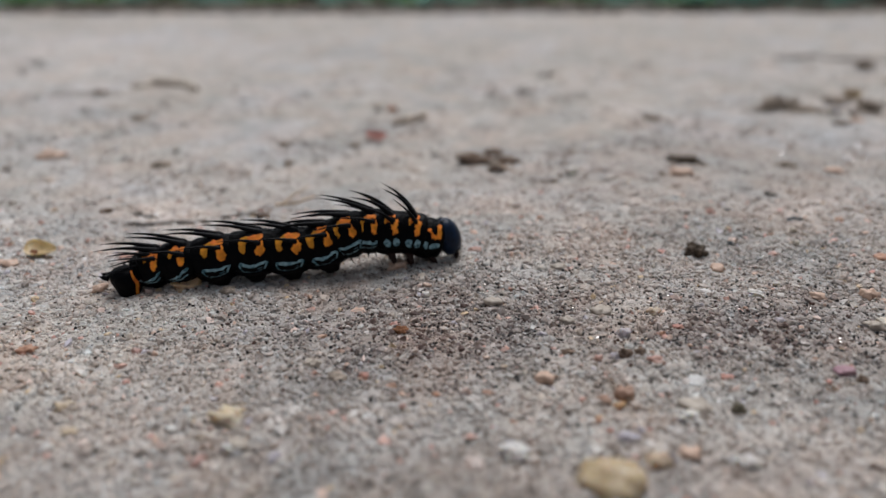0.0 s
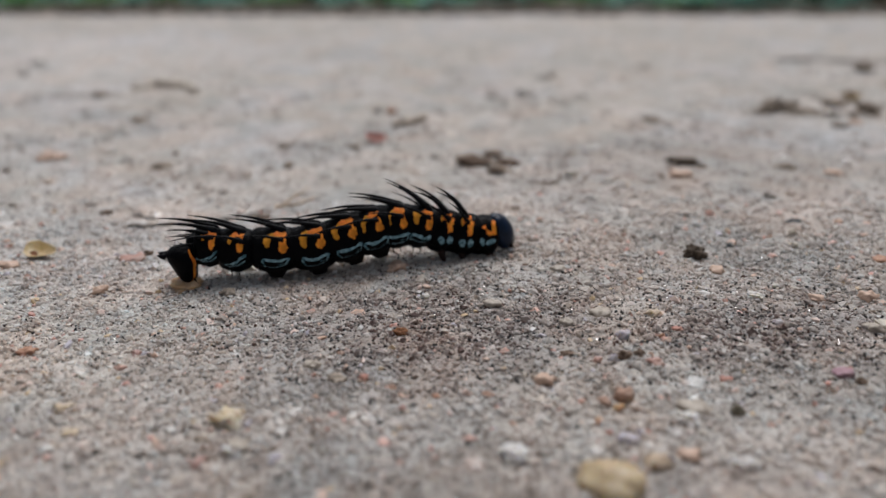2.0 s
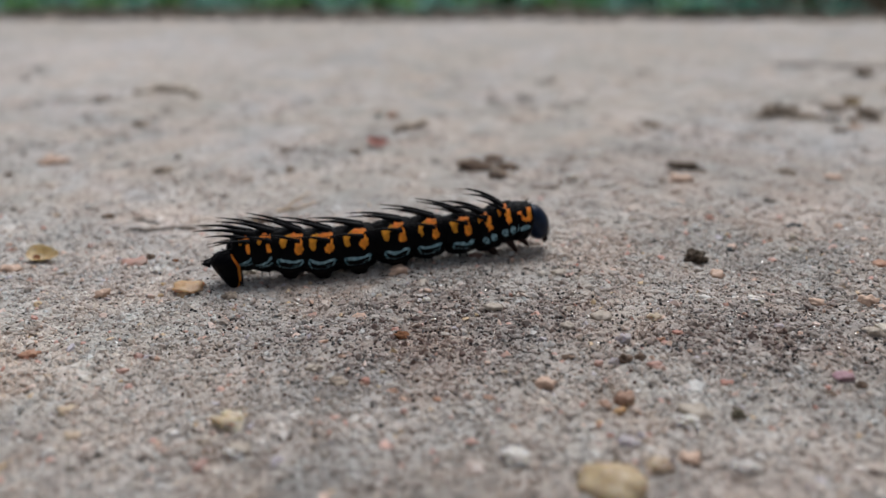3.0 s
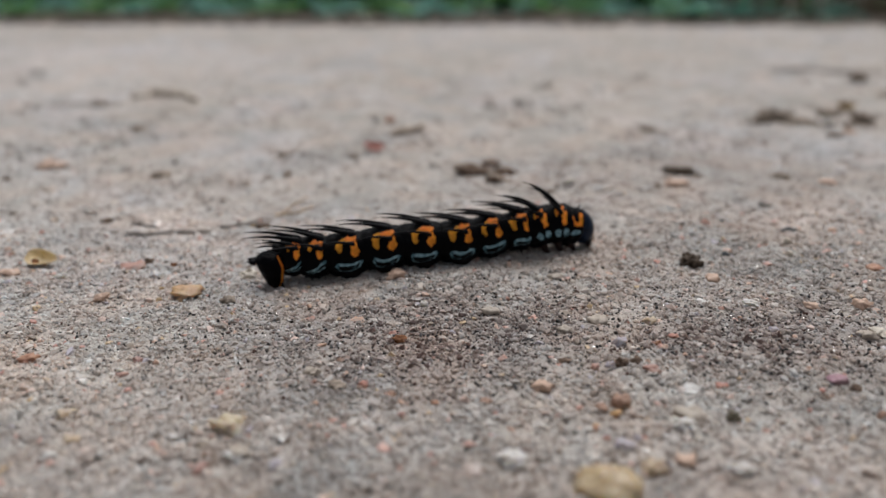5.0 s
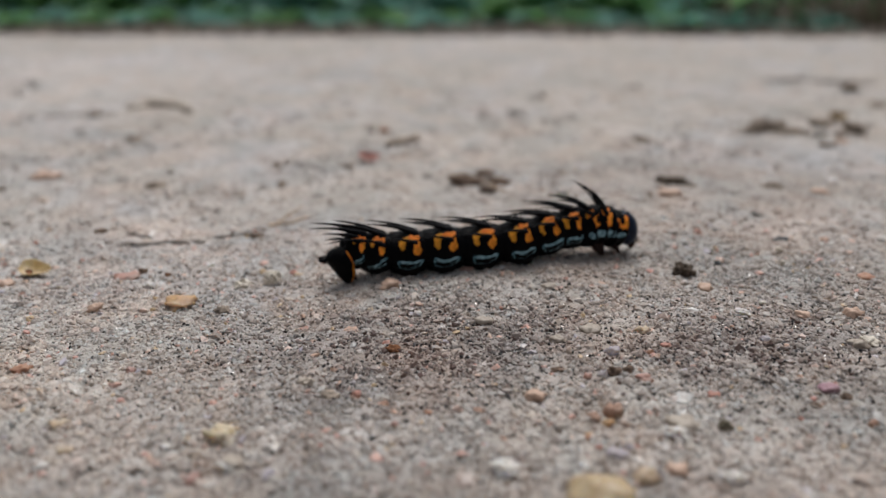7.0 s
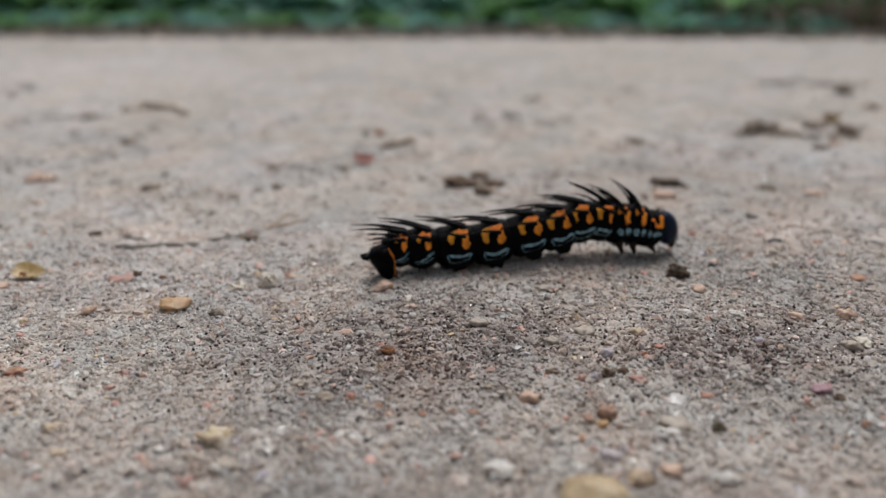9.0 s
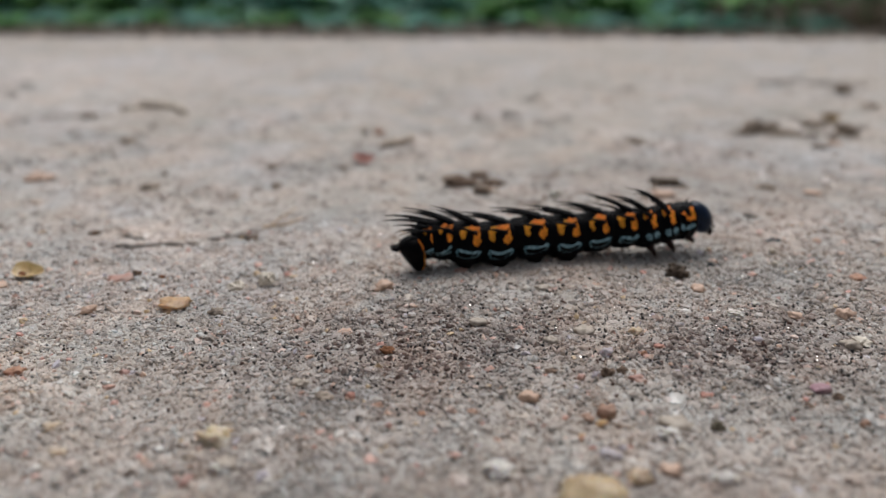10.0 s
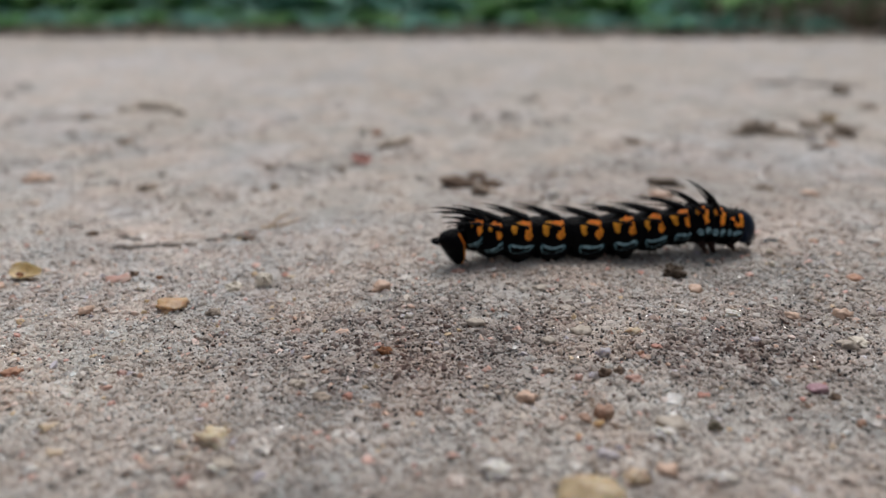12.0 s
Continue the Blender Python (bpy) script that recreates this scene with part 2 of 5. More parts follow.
STONES = {
    "gold": make_stone("gold_pebble", (0.50, 0.36, 0.17), (0.58, 0.47, 0.29), 0.35, 0.6),
    "quartz": make_stone("yellow_quartz", (0.62, 0.47, 0.24), (0.66, 0.60, 0.50), 0.3, 0.6),
    "orange": make_stone("orange_stone", (0.50, 0.24, 0.11), (0.40, 0.13, 0.06)),
    "white": make_stone("white_quartz", (0.72, 0.70, 0.67), (0.60, 0.57, 0.53), 0.3, 0.3),
    "beige": make_stone("beige_stone", (0.50, 0.43, 0.34), (0.38, 0.32, 0.26)),
    "pink": make_stone("pink_stone", (0.48, 0.27, 0.22), (0.40, 0.18, 0.15)),
    "tan": make_stone("tan_stone", (0.60, 0.47, 0.32), (0.48, 0.35, 0.23), 0.45, 0.4),
    "red": make_stone("red_stone", (0.45, 0.13, 0.08), (0.48, 0.22, 0.15)),
    "rust": make_stone("rust_stone", (0.34, 0.15, 0.075), (0.40, 0.22, 0.13)),
    "peach": make_stone("peach_stone", (0.72, 0.49, 0.35), (0.62, 0.39, 0.27)),
    "coral": make_stone("coral_stone", (0.52, 0.23, 0.17), (0.44, 0.28, 0.22)),
    "lilac": make_stone("lilac_stone", (0.42, 0.38, 0.44), (0.50, 0.48, 0.52), 0.35, 0.3),
    "magenta": make_stone("magenta_stone", (0.30, 0.10, 0.17), (0.42, 0.24, 0.28)),
    "cream": make_stone("cream_stone", (0.86, 0.79, 0.66), (0.78, 0.70, 0.57)),
    "ochre": make_stone("ochre_stone", (0.62, 0.37, 0.15), (0.50, 0.30, 0.15), 0.45, 0.5),
}
SOILS = {
    "black": make_soil("black_soil", (0.02, 0.018, 0.017)),
    "brown": make_soil("brown_soil", (0.165, 0.115, 0.085)),
    "dark": make_soil("dark_soil", (0.105, 0.08, 0.06)),
    "olive": make_soil("olive_soil", (0.14, 0.12, 0.085)),
    "slate": make_soil("slate_soil", (0.075, 0.08, 0.085)),
    "umber": make_soil("umber_soil", (0.31, 0.255, 0.205)),
    "grey": make_soil("grey_soil", (0.40, 0.36, 0.325)),
    "rust": make_soil("rust_soil", (0.22, 0.10, 0.05)),
    "orange": make_soil("orange_soil", (0.40, 0.21, 0.11)),
}
WOODS = {
    "brown": make_wood("brown_twig", (0.46, 0.385, 0.31)),
    "pale": make_wood("pale_twig", (0.60, 0.525, 0.44)),
    "grey": make_wood("grey_twig", (0.33, 0.295, 0.265)),
    "dark": make_wood("dark_twig", (0.20, 0.165, 0.13)),
    "straw": make_wood("straw", (0.47, 0.365, 0.265)),
}
FLAKES = {
    "amber": make_stone("amber_husk", (0.86, 0.64, 0.36), (0.72, 0.46, 0.20), 0.4, 0.4),
    "red": make_stone("red_petal", (0.66, 0.30, 0.25), (0.55, 0.22, 0.18), 0.6),
    "straw": make_stone("dry_leaf", (0.45, 0.32, 0.13), (0.36, 0.25, 0.12), 0.7),
}
SPINE = make_chitin("black_spine", (0.002, 0.002, 0.003), 0.4, 0.0, 0.09)
HEAD = make_chitin("navy_head_capsule", (0.003, 0.011, 0.031), 0.30, 0.0, 0.2)
LEG = make_chitin("dark_brown_leg", (0.022, 0.009, 0.007), 0.4)
PAD = make_chitin("brown_proleg_pad", (0.004, 0.003, 0.003), 0.6, 0.0, 0.08)
LEAF_A = make_leaf("green_leaf", (0.10, 0.25, 0.09), (0.24, 0.41, 0.17))
LEAF_B = make_leaf("blue_green_leaf", (0.15, 0.35, 0.28), (0.34, 0.54, 0.47))
STEM = make_wood("weed_stem", (0.10, 0.11, 0.05))


# ---- meshes ----
def mesh_of(name, verts, faces, material, smooth=True):
    me = bpy.data.meshes.new(name)
    me.from_pydata([tuple(v) for v in verts], [], faces)
    me.materials.append(material)
    if smooth:
        me.polygons.foreach_set("use_smooth", [True] * len(me.polygons))
    me.update()
    return me


def part(name, me, parent, m=None, label=""):
    ob = new(name, me)
    ob.parent = parent
    if m is not None:
        ob.matrix_basis = m
    return tagged(ob, label)


def grid_faces(rows, cols, closed=True):
    faces = []
    for i in range(rows - 1):
        for j in range(cols if closed else cols - 1):
            k = (j + 1) % cols
            faces.append((i * cols + j, i * cols + k, (i + 1) * cols + k, (i + 1) * cols + j))
    return faces


def tube(name, path, radii, material, sides=8, rough=0.0, seed=0):
    """A tapered, closed tube along a path, in mm."""
    rnd = random.Random(seed)
    pts = [Vector(p) for p in path]
    verts = []
    for i, p in enumerate(pts):
        ahead = (pts[min(i + 1, len(pts) - 1)] - pts[max(i - 1, 0)]).normalized()
        side = ahead.orthogonal().normalized() if i == 0 else (side - ahead * side.dot(ahead)).normalized()
        over = ahead.cross(side)
        for j in range(sides):
            a = 2 * math.pi * j / sides
            r = radii[i] * (1 + rough * (rnd.random() - 0.5))
            verts.append((p + (side * math.cos(a) + over * math.sin(a)) * r) * MM)
    faces = grid_faces(len(pts), sides)
    faces.append(tuple(range(sides))[::-1])
    faces.append(tuple(range((len(pts) - 1) * sides, len(pts) * sides)))
    return mesh_of(name, verts, faces, material)


# ---- ground ----
def relief(x, y):
    """The ground's height in mm at a place in mm; works on numbers and on arrays."""
    s, n = (x + (y - 83.5) * 0.2) / 1.04, (y - 83.5 - 0.2 * x) / 1.02
    rise = (0.6 + 1.0 * np.tanh(s / 18)) * np.exp(-(n / 38) ** 2)
    ripples = 0.18 * np.sin(x / 7.3 + 1.1) * np.sin(y / 6.1 + 0.4) + 0.12 * np.sin(x / 3.9 + y / 5.2) + 0.15 * np.sin(x / 1.7 + 1.3 * np.sin(y / 2.3)) * np.sin(y / 1.4 + 1.1 * np.sin(x / 2.9))
    rise = rise + 0.4 * np.exp(-(n / 8) ** 2) * np.exp(-(s / 60) ** 2)
    return rise + ripples + 0.35 * np.sin(x / 23 + 0.7) * np.sin(y / 19 + 2.0) * np.clip((y - 100) / 60, 0, 1)


def build_ground():
    def steps(lo, hi, fine, far):
        inner = np.arange(lo, hi, fine)
        out = np.geomspace(fine, far, 60)
        return np.concatenate([lo - out[::-1], inner, hi + out])
    xs, ys = steps(-150, 170, 1.0, 60000), steps(20, 320, 1.0, 60000)
    gx, gy = np.meshgrid(xs, ys)
    gz = relief(gx, gy)
    rng = np.random.default_rng(4)
    near = (np.abs(gx) < 400) & (np.abs(gy) < 700)
    lumps = 0.3 * np.sin(gx / 2.9 + 2 * np.sin(gy / 9.0)) * np.sin(gy / 4.3 + 2 * np.sin(gx / 7.0)) + 0.4 * np.sin(gx / 9.1 + np.sin(gy / 5.0)) * np.sin(gy / 11.0 + 1.0)
    gz = np.where(near, gz + lumps * np.clip((gy - 105) / 70, 0, 1) + rng.normal(0, 0.07, gz.shape), 0.0)
    verts = np.stack([gx, gy, gz], -1).reshape(-1, 3) * MM
    me = bpy.data.meshes.new("ground")
    w, h = len(xs), len(ys)
    i = (np.arange(h - 1)[:, None] * w + np.arange(w - 1)[None]).ravel()
    quads = np.stack([i, i + 1, i + 1 + w, i + w], 1)
    fill_mesh(me, verts, quads, SAND, True)
    tagged(new("ground", me), "pale grey-beige sandy soil ground with dark stains", "ground", kind="structure")


def fill_mesh(me, verts, polys, material, smooth):
    n, k = polys.shape
    me.vertices.add(len(verts))
    me.vertices.foreach_set("co", np.ascontiguousarray(verts, dtype=np.float32).ravel())
    me.loops.add(n * k)
    me.loops.foreach_set("vertex_index", polys.astype(np.int32).ravel())
    me.polygons.add(n)
    me.polygons.foreach_set("loop_start", np.arange(0, n * k, k, dtype=np.int32))
    me.polygons.foreach_set("use_smooth", np.full(n, smooth))
    me.materials.append(material)
    me.update(calc_edges=True)


def icosa():
    bm = bmesh.new()
    bmesh.ops.create_icosphere(bm, subdivisions=1, radius=1.0)
    v = np.array([tuple(p.co) for p in bm.verts])
    f = np.array([[p.index for p in q.verts] for q in bm.faces])
    bm.free()
    return v, f


def scatter_grains(name, label, count, y0, y1, thin, spread, size, seed, material, flat=0.95, sink=(-0.5, 0.35), vary=0.42, most=2.1, patch=None):
    """Sand grains as real little stones, joined: nobody could count them."""
    rng = np.random.default_rng(seed)
    y = y0 + (y1 - y0) * rng.random(count * 4)
    keep = rng.random(count * 4) < (spread * y + 14) / (spread * y1 + 14) * np.clip((y1 - y) / (y1 - thin), 0, 1) ** 1.5 * np.clip((y - y0 + 8) / 16, 0, 1)
    y = y[keep][:count]
    count = len(y)
    x = (rng.random(count) * 2 - 1) * (spread * y + 14) + 0.02 * y
    if patch:  # gathered round a place: x, y and its two widths in mm
        x, y = rng.normal(patch[0], patch[2], count), np.clip(rng.normal(patch[1], patch[3], count), y0, y1)
    r = np.minimum(size * np.exp(rng.normal(0, vary, count)), size * most)
    z = relief(x, y) + r * rng.uniform(*sink, count) * flat
    base, tri = icosa()
    k = len(base)
    v = np.repeat(base[None], count, 0) * (1 + rng.normal(0, 0.26, (count, k, 1))).clip(0.45, 1.6)
    v = v * r[:, None, None] * rng.uniform(0.65, 1.3, (count, 1, 3)) * np.array([0.95, 0.95, flat])
    a, b = rng.random(count) * 6.283, rng.normal(0, 0.7 * flat, count)
    ca, sa, cb, sb = np.cos(a)[:, None], np.sin(a)[:, None], np.cos(b)[:, None], np.sin(b)[:, None]
    px, py, pz = v[..., 0], v[..., 1] * cb - v[..., 2] * sb, v[..., 1] * sb + v[..., 2] * cb
    v = np.stack([px * ca - py * sa + x[:, None], px * sa + py * ca + y[:, None], pz + z[:, None]], -1)
    me = bpy.data.meshes.new(name)
    faces = (tri[None] + (np.arange(count) * k)[:, None, None]).reshape(-1, 3)
    fill_mesh(me, v.reshape(-1, 3) * MM, faces, material, False)
    tagged(new(name, me), label, "sand", kind="stuff")


build_ground()
scatter_grains("sand_grains", "loose coarse translucent sand grains, grey, beige and white", 58000, 30, 110, 76, 0.63, 0.225, 1, GRAIN, 0.68, (-0.7, 0.12), 0.45, 2.2)
scatter_grains("fine_grit", "fine grit between the sand grains", 37000, 40, 104, 78, 0.62, 0.105, 2, GRIT, 0.8, (-0.3, 0.7))
# specks: dark mineral and humus, and the shade in gaps between grains
scatter_grains("dark_specks", "tiny black and brown specks in the sand, dark mineral and painted shade of gaps", 9000, 36, 108, 80, 0.62, 0.08, 8, SPECK, 0.9, (-0.2, 1.0))
scatter_grains("dark_specks", "black specks in a dark patch of sand, humus and painted shade of pits", 3800, 45, 95, 94, 0.62, 0.095, 12, SPECK, 0.9, (-0.3, 1.1), patch=(-1, 66, 16, 8))
scatter_grains("dark_specks", "black specks in a dark patch of sand, humus and painted shade of pits", 2800, 45, 95, 94, 0.62, 0.095, 13, SPECK, 0.9, (-0.3, 1.1), patch=(30, 65, 14, 7))
# added metallic flecks: they put in the sky's sparkle on quartz facets
scatter_grains("glint_flecks", "tiny metallic flecks added for the glint of quartz facets in the sand", 1500, 60, 94, 80, 0.62, 0.07, 16, GLINT, 0.5, (0.0, 1.2), 0.3)
scatter_grains("coloured_grains", "scattered pink, orange, ochre and lilac quartz grains", 1500, 36, 112, 90, 0.62, 0.27, 14, TINTED, 0.75, (-0.5, 0.3), 0.4, 2.2)
scatter_grains("quartz_chips", "scattered larger chips of pale quartz sand", 3000, 36, 104, 80, 0.62, 0.30, 6, CHIP, 0.6, (-0.6, 0.1), 0.45, 2.2)
scatter_grains("large_chips", "large flat grey, white and pinkish quartz chips half bedded in sand", 900, 33, 62, 58, 0.63, 0.42, 17, FAR_CHIP, 0.55, (-0.45, 0.1), 0.4)
scatter_grains("pale_sand", "pale flat sand grains bedded in the ground", 15000, 80, 170, 100, 0.66, 0.21, 5, PALE_GRAIN, 0.45)
scatter_grains("coarse_grit", "pale and dark coarse grit lying on the sand", 4500, 90, 300, 140, 0.64, 0.36, 3, PALE_GRAIN, 0.4)
scatter_grains("flat_chips", "flat grey, white and pinkish chips bedded in the sand", 3000, 88, 230, 120, 0.64, 0.55, 15, FAR_CHIP, 0.35, (-0.5, 0.2), 0.4)


# ---- the caterpillar ----
def blob(x, e, cx, ce, rx, re):
    """1 inside an oval of the skin (along the body in mm, up its flank in degrees), falling through 0.5 at its rim."""
    return np.clip(1.5 - np.sqrt(((x - cx) / rx) ** 2 + ((e - ce) / re) ** 2), 0, 1)


def stroke(x, e, x0, e0, x1, e1, wide):
    """A brush stroke on the skin between two places (mm along, degrees up the flank); wide in mm, one mm taken as 23 degrees."""
    px, pe, qx, qe = x - x0, (e - e0) / 23.0, x1 - x0, (e1 - e0) / 23.0
    f = np.clip((px * qx + pe * qe) / (qx * qx + qe * qe), 0, 1)
    return np.clip(1.5 - np.hypot(px - f * qx, pe - f * qe) / wide, 0, 1)


def abdomen_marks(x, e, k):
    """Orange hook, yellow rear lobe and blue-grey flank loop of one abdominal ring; k scales it to the ring's length."""
    x = x / k
    orange = np.maximum.reduce([
        blob(x, e, 0.92, 22, 0.47, 15), stroke(x, e, 1.12, 32, 1.16, 44, 0.11), stroke(x, e, 0.95, 60, 0.25, 59, 0.41)])
    cut = 1 - 1.3 * np.maximum.reduce([
        stroke(x, e, 0.2, 41, 0.82, 42, 0.2), blob(x, e, 0.15, 30, 0.42, 10), blob(x, e, 0.55, 77, 0.3, 8), blob(x, e, -0.1, 68, 0.25, 6)])
    yellow = np.maximum.reduce([blob(x, e, -0.80, 33, 0.42, 14), stroke(x, e, -0.95, 46, -0.4, 50, 0.26), stroke(x, e, 0.4, 58, -0.65, 46, 0.38)])
    orange, yellow = np.minimum(orange, cut), np.minimum(yellow, np.minimum(cut, 1 - 1.2 * blob(x, e, -0.25, 28, 0.3, 16)))
    sag = e + 21 - 3 * (x / 1.5) ** 2
    upper = stroke(x, sag, -1.2, 8, 1.3, 9, 0.135)
    lower = stroke(x, sag, -1.0, -13, 1.1, -11, 0.12)
    ends = np.maximum(stroke(x, sag, -1.32, 4, -1.12, -10, 0.11), stroke(x, sag, 1.1, -10, 1.5, 6, 0.11))
    middle = 0.8 * stroke(x, sag, 0.3, -1, 0.9, -1.5, 0.05)
    return orange, yellow, np.maximum.reduce([upper, lower, ends, middle])


def small_abdomen_marks(x, e, k):
    x = x / k
    orange = np.maximum.reduce([blob(x, e, 0.62, 23, 0.46, 18), stroke(x, e, 0.7, 64, 0.1, 60, 0.42), stroke(x, e, 0.85, 34, 0.9, 58, 0.22), stroke(x, e, 0.1, 60, -0.45, 50, 0.28)])
    orange = np.minimum(orange, 1 - 1.2 * np.maximum(blob(x, e, 0.25, 44, 0.36, 8), blob(x, e, 0.45, 66, 0.2, 6)))
    yellow = blob(x, e, -0.6, 46, 0.34, 14)
    sag = e + 23 - 9 * x
    blue = np.maximum.reduce([stroke(x, sag, -1.2, 2, 0.0, 8, 0.13), stroke(x, sag, 0.2, 5, 1.3, 9, 0.15), stroke(x, sag, -0.9, -9, 0.2, -4, 0.13),
                              stroke(x, sag, 0.45, -8, 1.25, -6, 0.12), stroke(x, sag, -0.4, 4, 0.3, -6, 0.09)])
    return orange, yellow, blue


def front_abdomen_marks(x, e, k):
    """The ring behind the thorax: a wider hook and two broad blue-grey bars."""
    orange, yellow, _ = abdomen_marks(x, e, k)
    x = x / k
    yellow = np.maximum(yellow, stroke(x, e, -0.95, 54, -0.85, 34, 0.30))
    sag = e + 20
    blue = np.maximum.reduce([stroke(x, sag, -1.3, 6, 0.0, 8, 0.17), stroke(x, sag, 0.15, 4, 1.3, 8, 0.18), stroke(x, sag, -1.2, -10, 0.3, -9, 0.13),
                              stroke(x, sag, 0.3, -9, 1.3, 3, 0.13), stroke(x, sag, -1.35, 5, -1.3, -9, 0.13)])
    return orange, yellow, np.minimum(blue, 1 - 0.9 * stroke(x, sag, -0.8, -1.5, 0.7, -2, 0.12))


def thorax_marks(x, e, k):
    """A broken orange ring round the spine's root with a tail below it, and two blue-grey rings on the flank."""
    x = x / k
    x = x - 0.15
    round_ = np.sqrt(((x - 0.1) / 0.85) ** 2 + ((e - 50) / 27.0) ** 2)
    orange = np.clip(1.10 - np.abs(round_ - 0.76) / 0.44, 0, 1)
    orange = np.minimum(orange, 1 - 1.2 * np.maximum(blob(x, e, -0.45, 30, 0.4, 12), blob(x, e, 0.75, 62, 0.25, 9)))
    orange = np.maximum(orange, blob(x, e, 0.42, 22, 0.42, 13))
    yellow = blob(x, e, -0.75, 52, 0.25, 14)
    blue = np.maximum(blob(x, e, -0.62, -12, 0.47, 10.5), blob(x, e, 0.62, -11, 0.45, 10.5))
    blue = np.minimum(blue, 1 - 0.75 * np.maximum(blob(x, e, -0.6, -12, 0.13, 4), blob(x, e, 0.66, -13, 0.14, 5)))
    return orange, yellow, blue


def collar_marks(x, e, k):
    """An orange bow open above round a black shield, two black dots below it, blue-grey beneath."""
    x = x / k
    orange = np.maximum.reduce([stroke(x, e, 1.12, 54, 1.08, 24, 0.30), stroke(x, e, 1.0, 22, 0.25, 20, 0.30), stroke(x, e, 0.25, 20, -0.35, 40, 0.2)])
    orange = np.minimum(orange, 1 - 1.4 * np.maximum.reduce([blob(x, e, 0.35, 7, 0.26, 7), blob(x, e, 0.95, 8, 0.26, 7), blob(x, e, 0.45, 48, 0.42, 15)]))
    blue = np.maximum.reduce([stroke(x, e, 0.2, -9, 1.0, -3, 0.30), blob(x, e, -0.6, -6, 0.36, 11)])
    return orange, 0 * x, blue


def ring_mesh(name, length, radius, marks, k, fold=0.025, flank=0.16, seed=0, narrow=1.0):
    """One ring of the body: a barrel of soft folds along x, closed at both ends, in mm."""
    nu, nv = 45, 112
    u = np.linspace(-1, 1, nu)[:, None]
    a = np.linspace(0, 2 * math.pi, nv, endpoint=False)[None]
    up, out = np.sin(a), np.cos(a)
    e = np.degrees(np.arcsin(up)) + 0 * u
    low = np.clip(0.5 - up * 1.2, 0, 1)
    pinch = narrow * (0.30 + 0.15 * low) * np.abs(u) ** 2.3
    shape = (1 - pinch) * np.sqrt(np.clip(1 - np.abs(u) ** 14, 0.02, 1))
    folds = 1 + fold * np.cos(u * 9.4) * np.clip(1 - 0.4 * np.abs(up), 0, 1)
    bulge = 1 + flank * np.exp(-((e + 20) / 14) ** 2) * (1 - u ** 2)
    r = radius * shape * folds * bulge
    wob = np.array([[noise.noise(Vector((math.cos(v) * 2.1 + seed * 3.7, math.sin(v) * 2.1, w * 2.2))) for v in a[0]] for w in u[:, 0]])
    fine = np.array([[noise.noise(Vector((math.cos(v) * 6.5 + seed * 1.9, math.sin(v) * 6.5, w * 6.0))) for v in a[0]] for w in u[:, 0]])
    r = r * (1 + 0.03 * wob + 0.012 * fine)
    x = u * length / 2 + 0 * a
    z = r * up * (0.97 + 0.03 * (up > 0) + 0.20 * np.clip((-up - 0.35) / 0.5, 0, 1) * (1 - np.abs(u) ** 5))
    y = r * out * 0.97
    wx = x + 0.14 * wob + 0.13 * fine
    orange, yellow, _ = marks(wx, e + 5 * np.roll(wob, 9, 1) + 5.5 * np.roll(fine, 17, 1), k)
    _, _, blue = marks(x + 0.12 * fine, e + 3 * np.roll(wob, 9, 1) + 2.5 * np.roll(fine, 17, 1), k)
    verts = np.stack([x, y, z], -1).reshape(-1, 3) * MM
    faces = grid_faces(nu, nv)
    faces.append(tuple(range(nv))[::-1])
    faces.append(tuple(range((nu - 1) * nv, nu * nv)))
    me = mesh_of(name, verts, [f[::-1] for f in faces], SKIN)
    layer = me.color_attributes.new("mark", "FLOAT_COLOR", "POINT")
    layer.data.foreach_set("color", np.stack([orange + 0 * x, yellow + 0 * x, blue + 0 * x, 1 + 0 * x], -1).astype(np.float32).ravel())
    return me


def spine_mesh(name, length, curve, thick):
    """A stiff, tapering spine that leaves its knob backwards (along -x) and bends by curve, in mm."""
    n = 14
    path, radii = [(0.42, 0, -0.62), (0.36, 0, -0.28), (0.22, 0, -0.07)], [thick * 2.3, thick * 2.2, thick * 2.1]  # a knob rooted in the skin
    for i in range(n):
        f = i / (n - 1)
        path.append((-length * f, 0, length * (0.13 * (1 - (1 - f) ** 3.0) + curve * f * f)))
        radii.append(thick * (1.12 - 1.06 * f ** 1.2 + 0.9 * math.exp(-f * 9)))
    return tube(name, path, radii, SPINE, 8, 0.10, int(length * 10))


LONG_SPINE = spine_mesh("spine", 5.9, -0.04, 0.24)
MID_SPINE = spine_mesh("spine", 4.2, -0.04, 0.165)
SHORT_SPINE = spine_mesh("spine", 3.3, -0.05, 0.13)
THORAX_SPINE = spine_mesh("spine", 5.0, -0.22, 0.23)
HORN = spine_mesh("horn", 1.0, 0.15, 0.14)


def settle(segment, x, y, z):
    """Moves a ring's skin and all that grows on it within the ring's own space, in mm."""
    by = Matrix.Translation(Vector((x, y, z)) * MM)
    segment.data.transform(by)
    for child in segment.children:
        child.matrix_basis = by @ child.matrix_basis


def add_spine(segment, me, x, radius, elevation, side, rise, splay):
    """A spine on the ring's skin: elevation is its root's height up the flank in degrees, rise its lift from the body's line, splay its turn outwards."""
    y, z = radius * math.cos(radians(elevation)) * 0.9, radius * math.sin(radians(elevation)) * 0.93
    part("spine", me, segment, pose(x * MM, side * y * MM, z * MM, 0, rise, -side * splay))


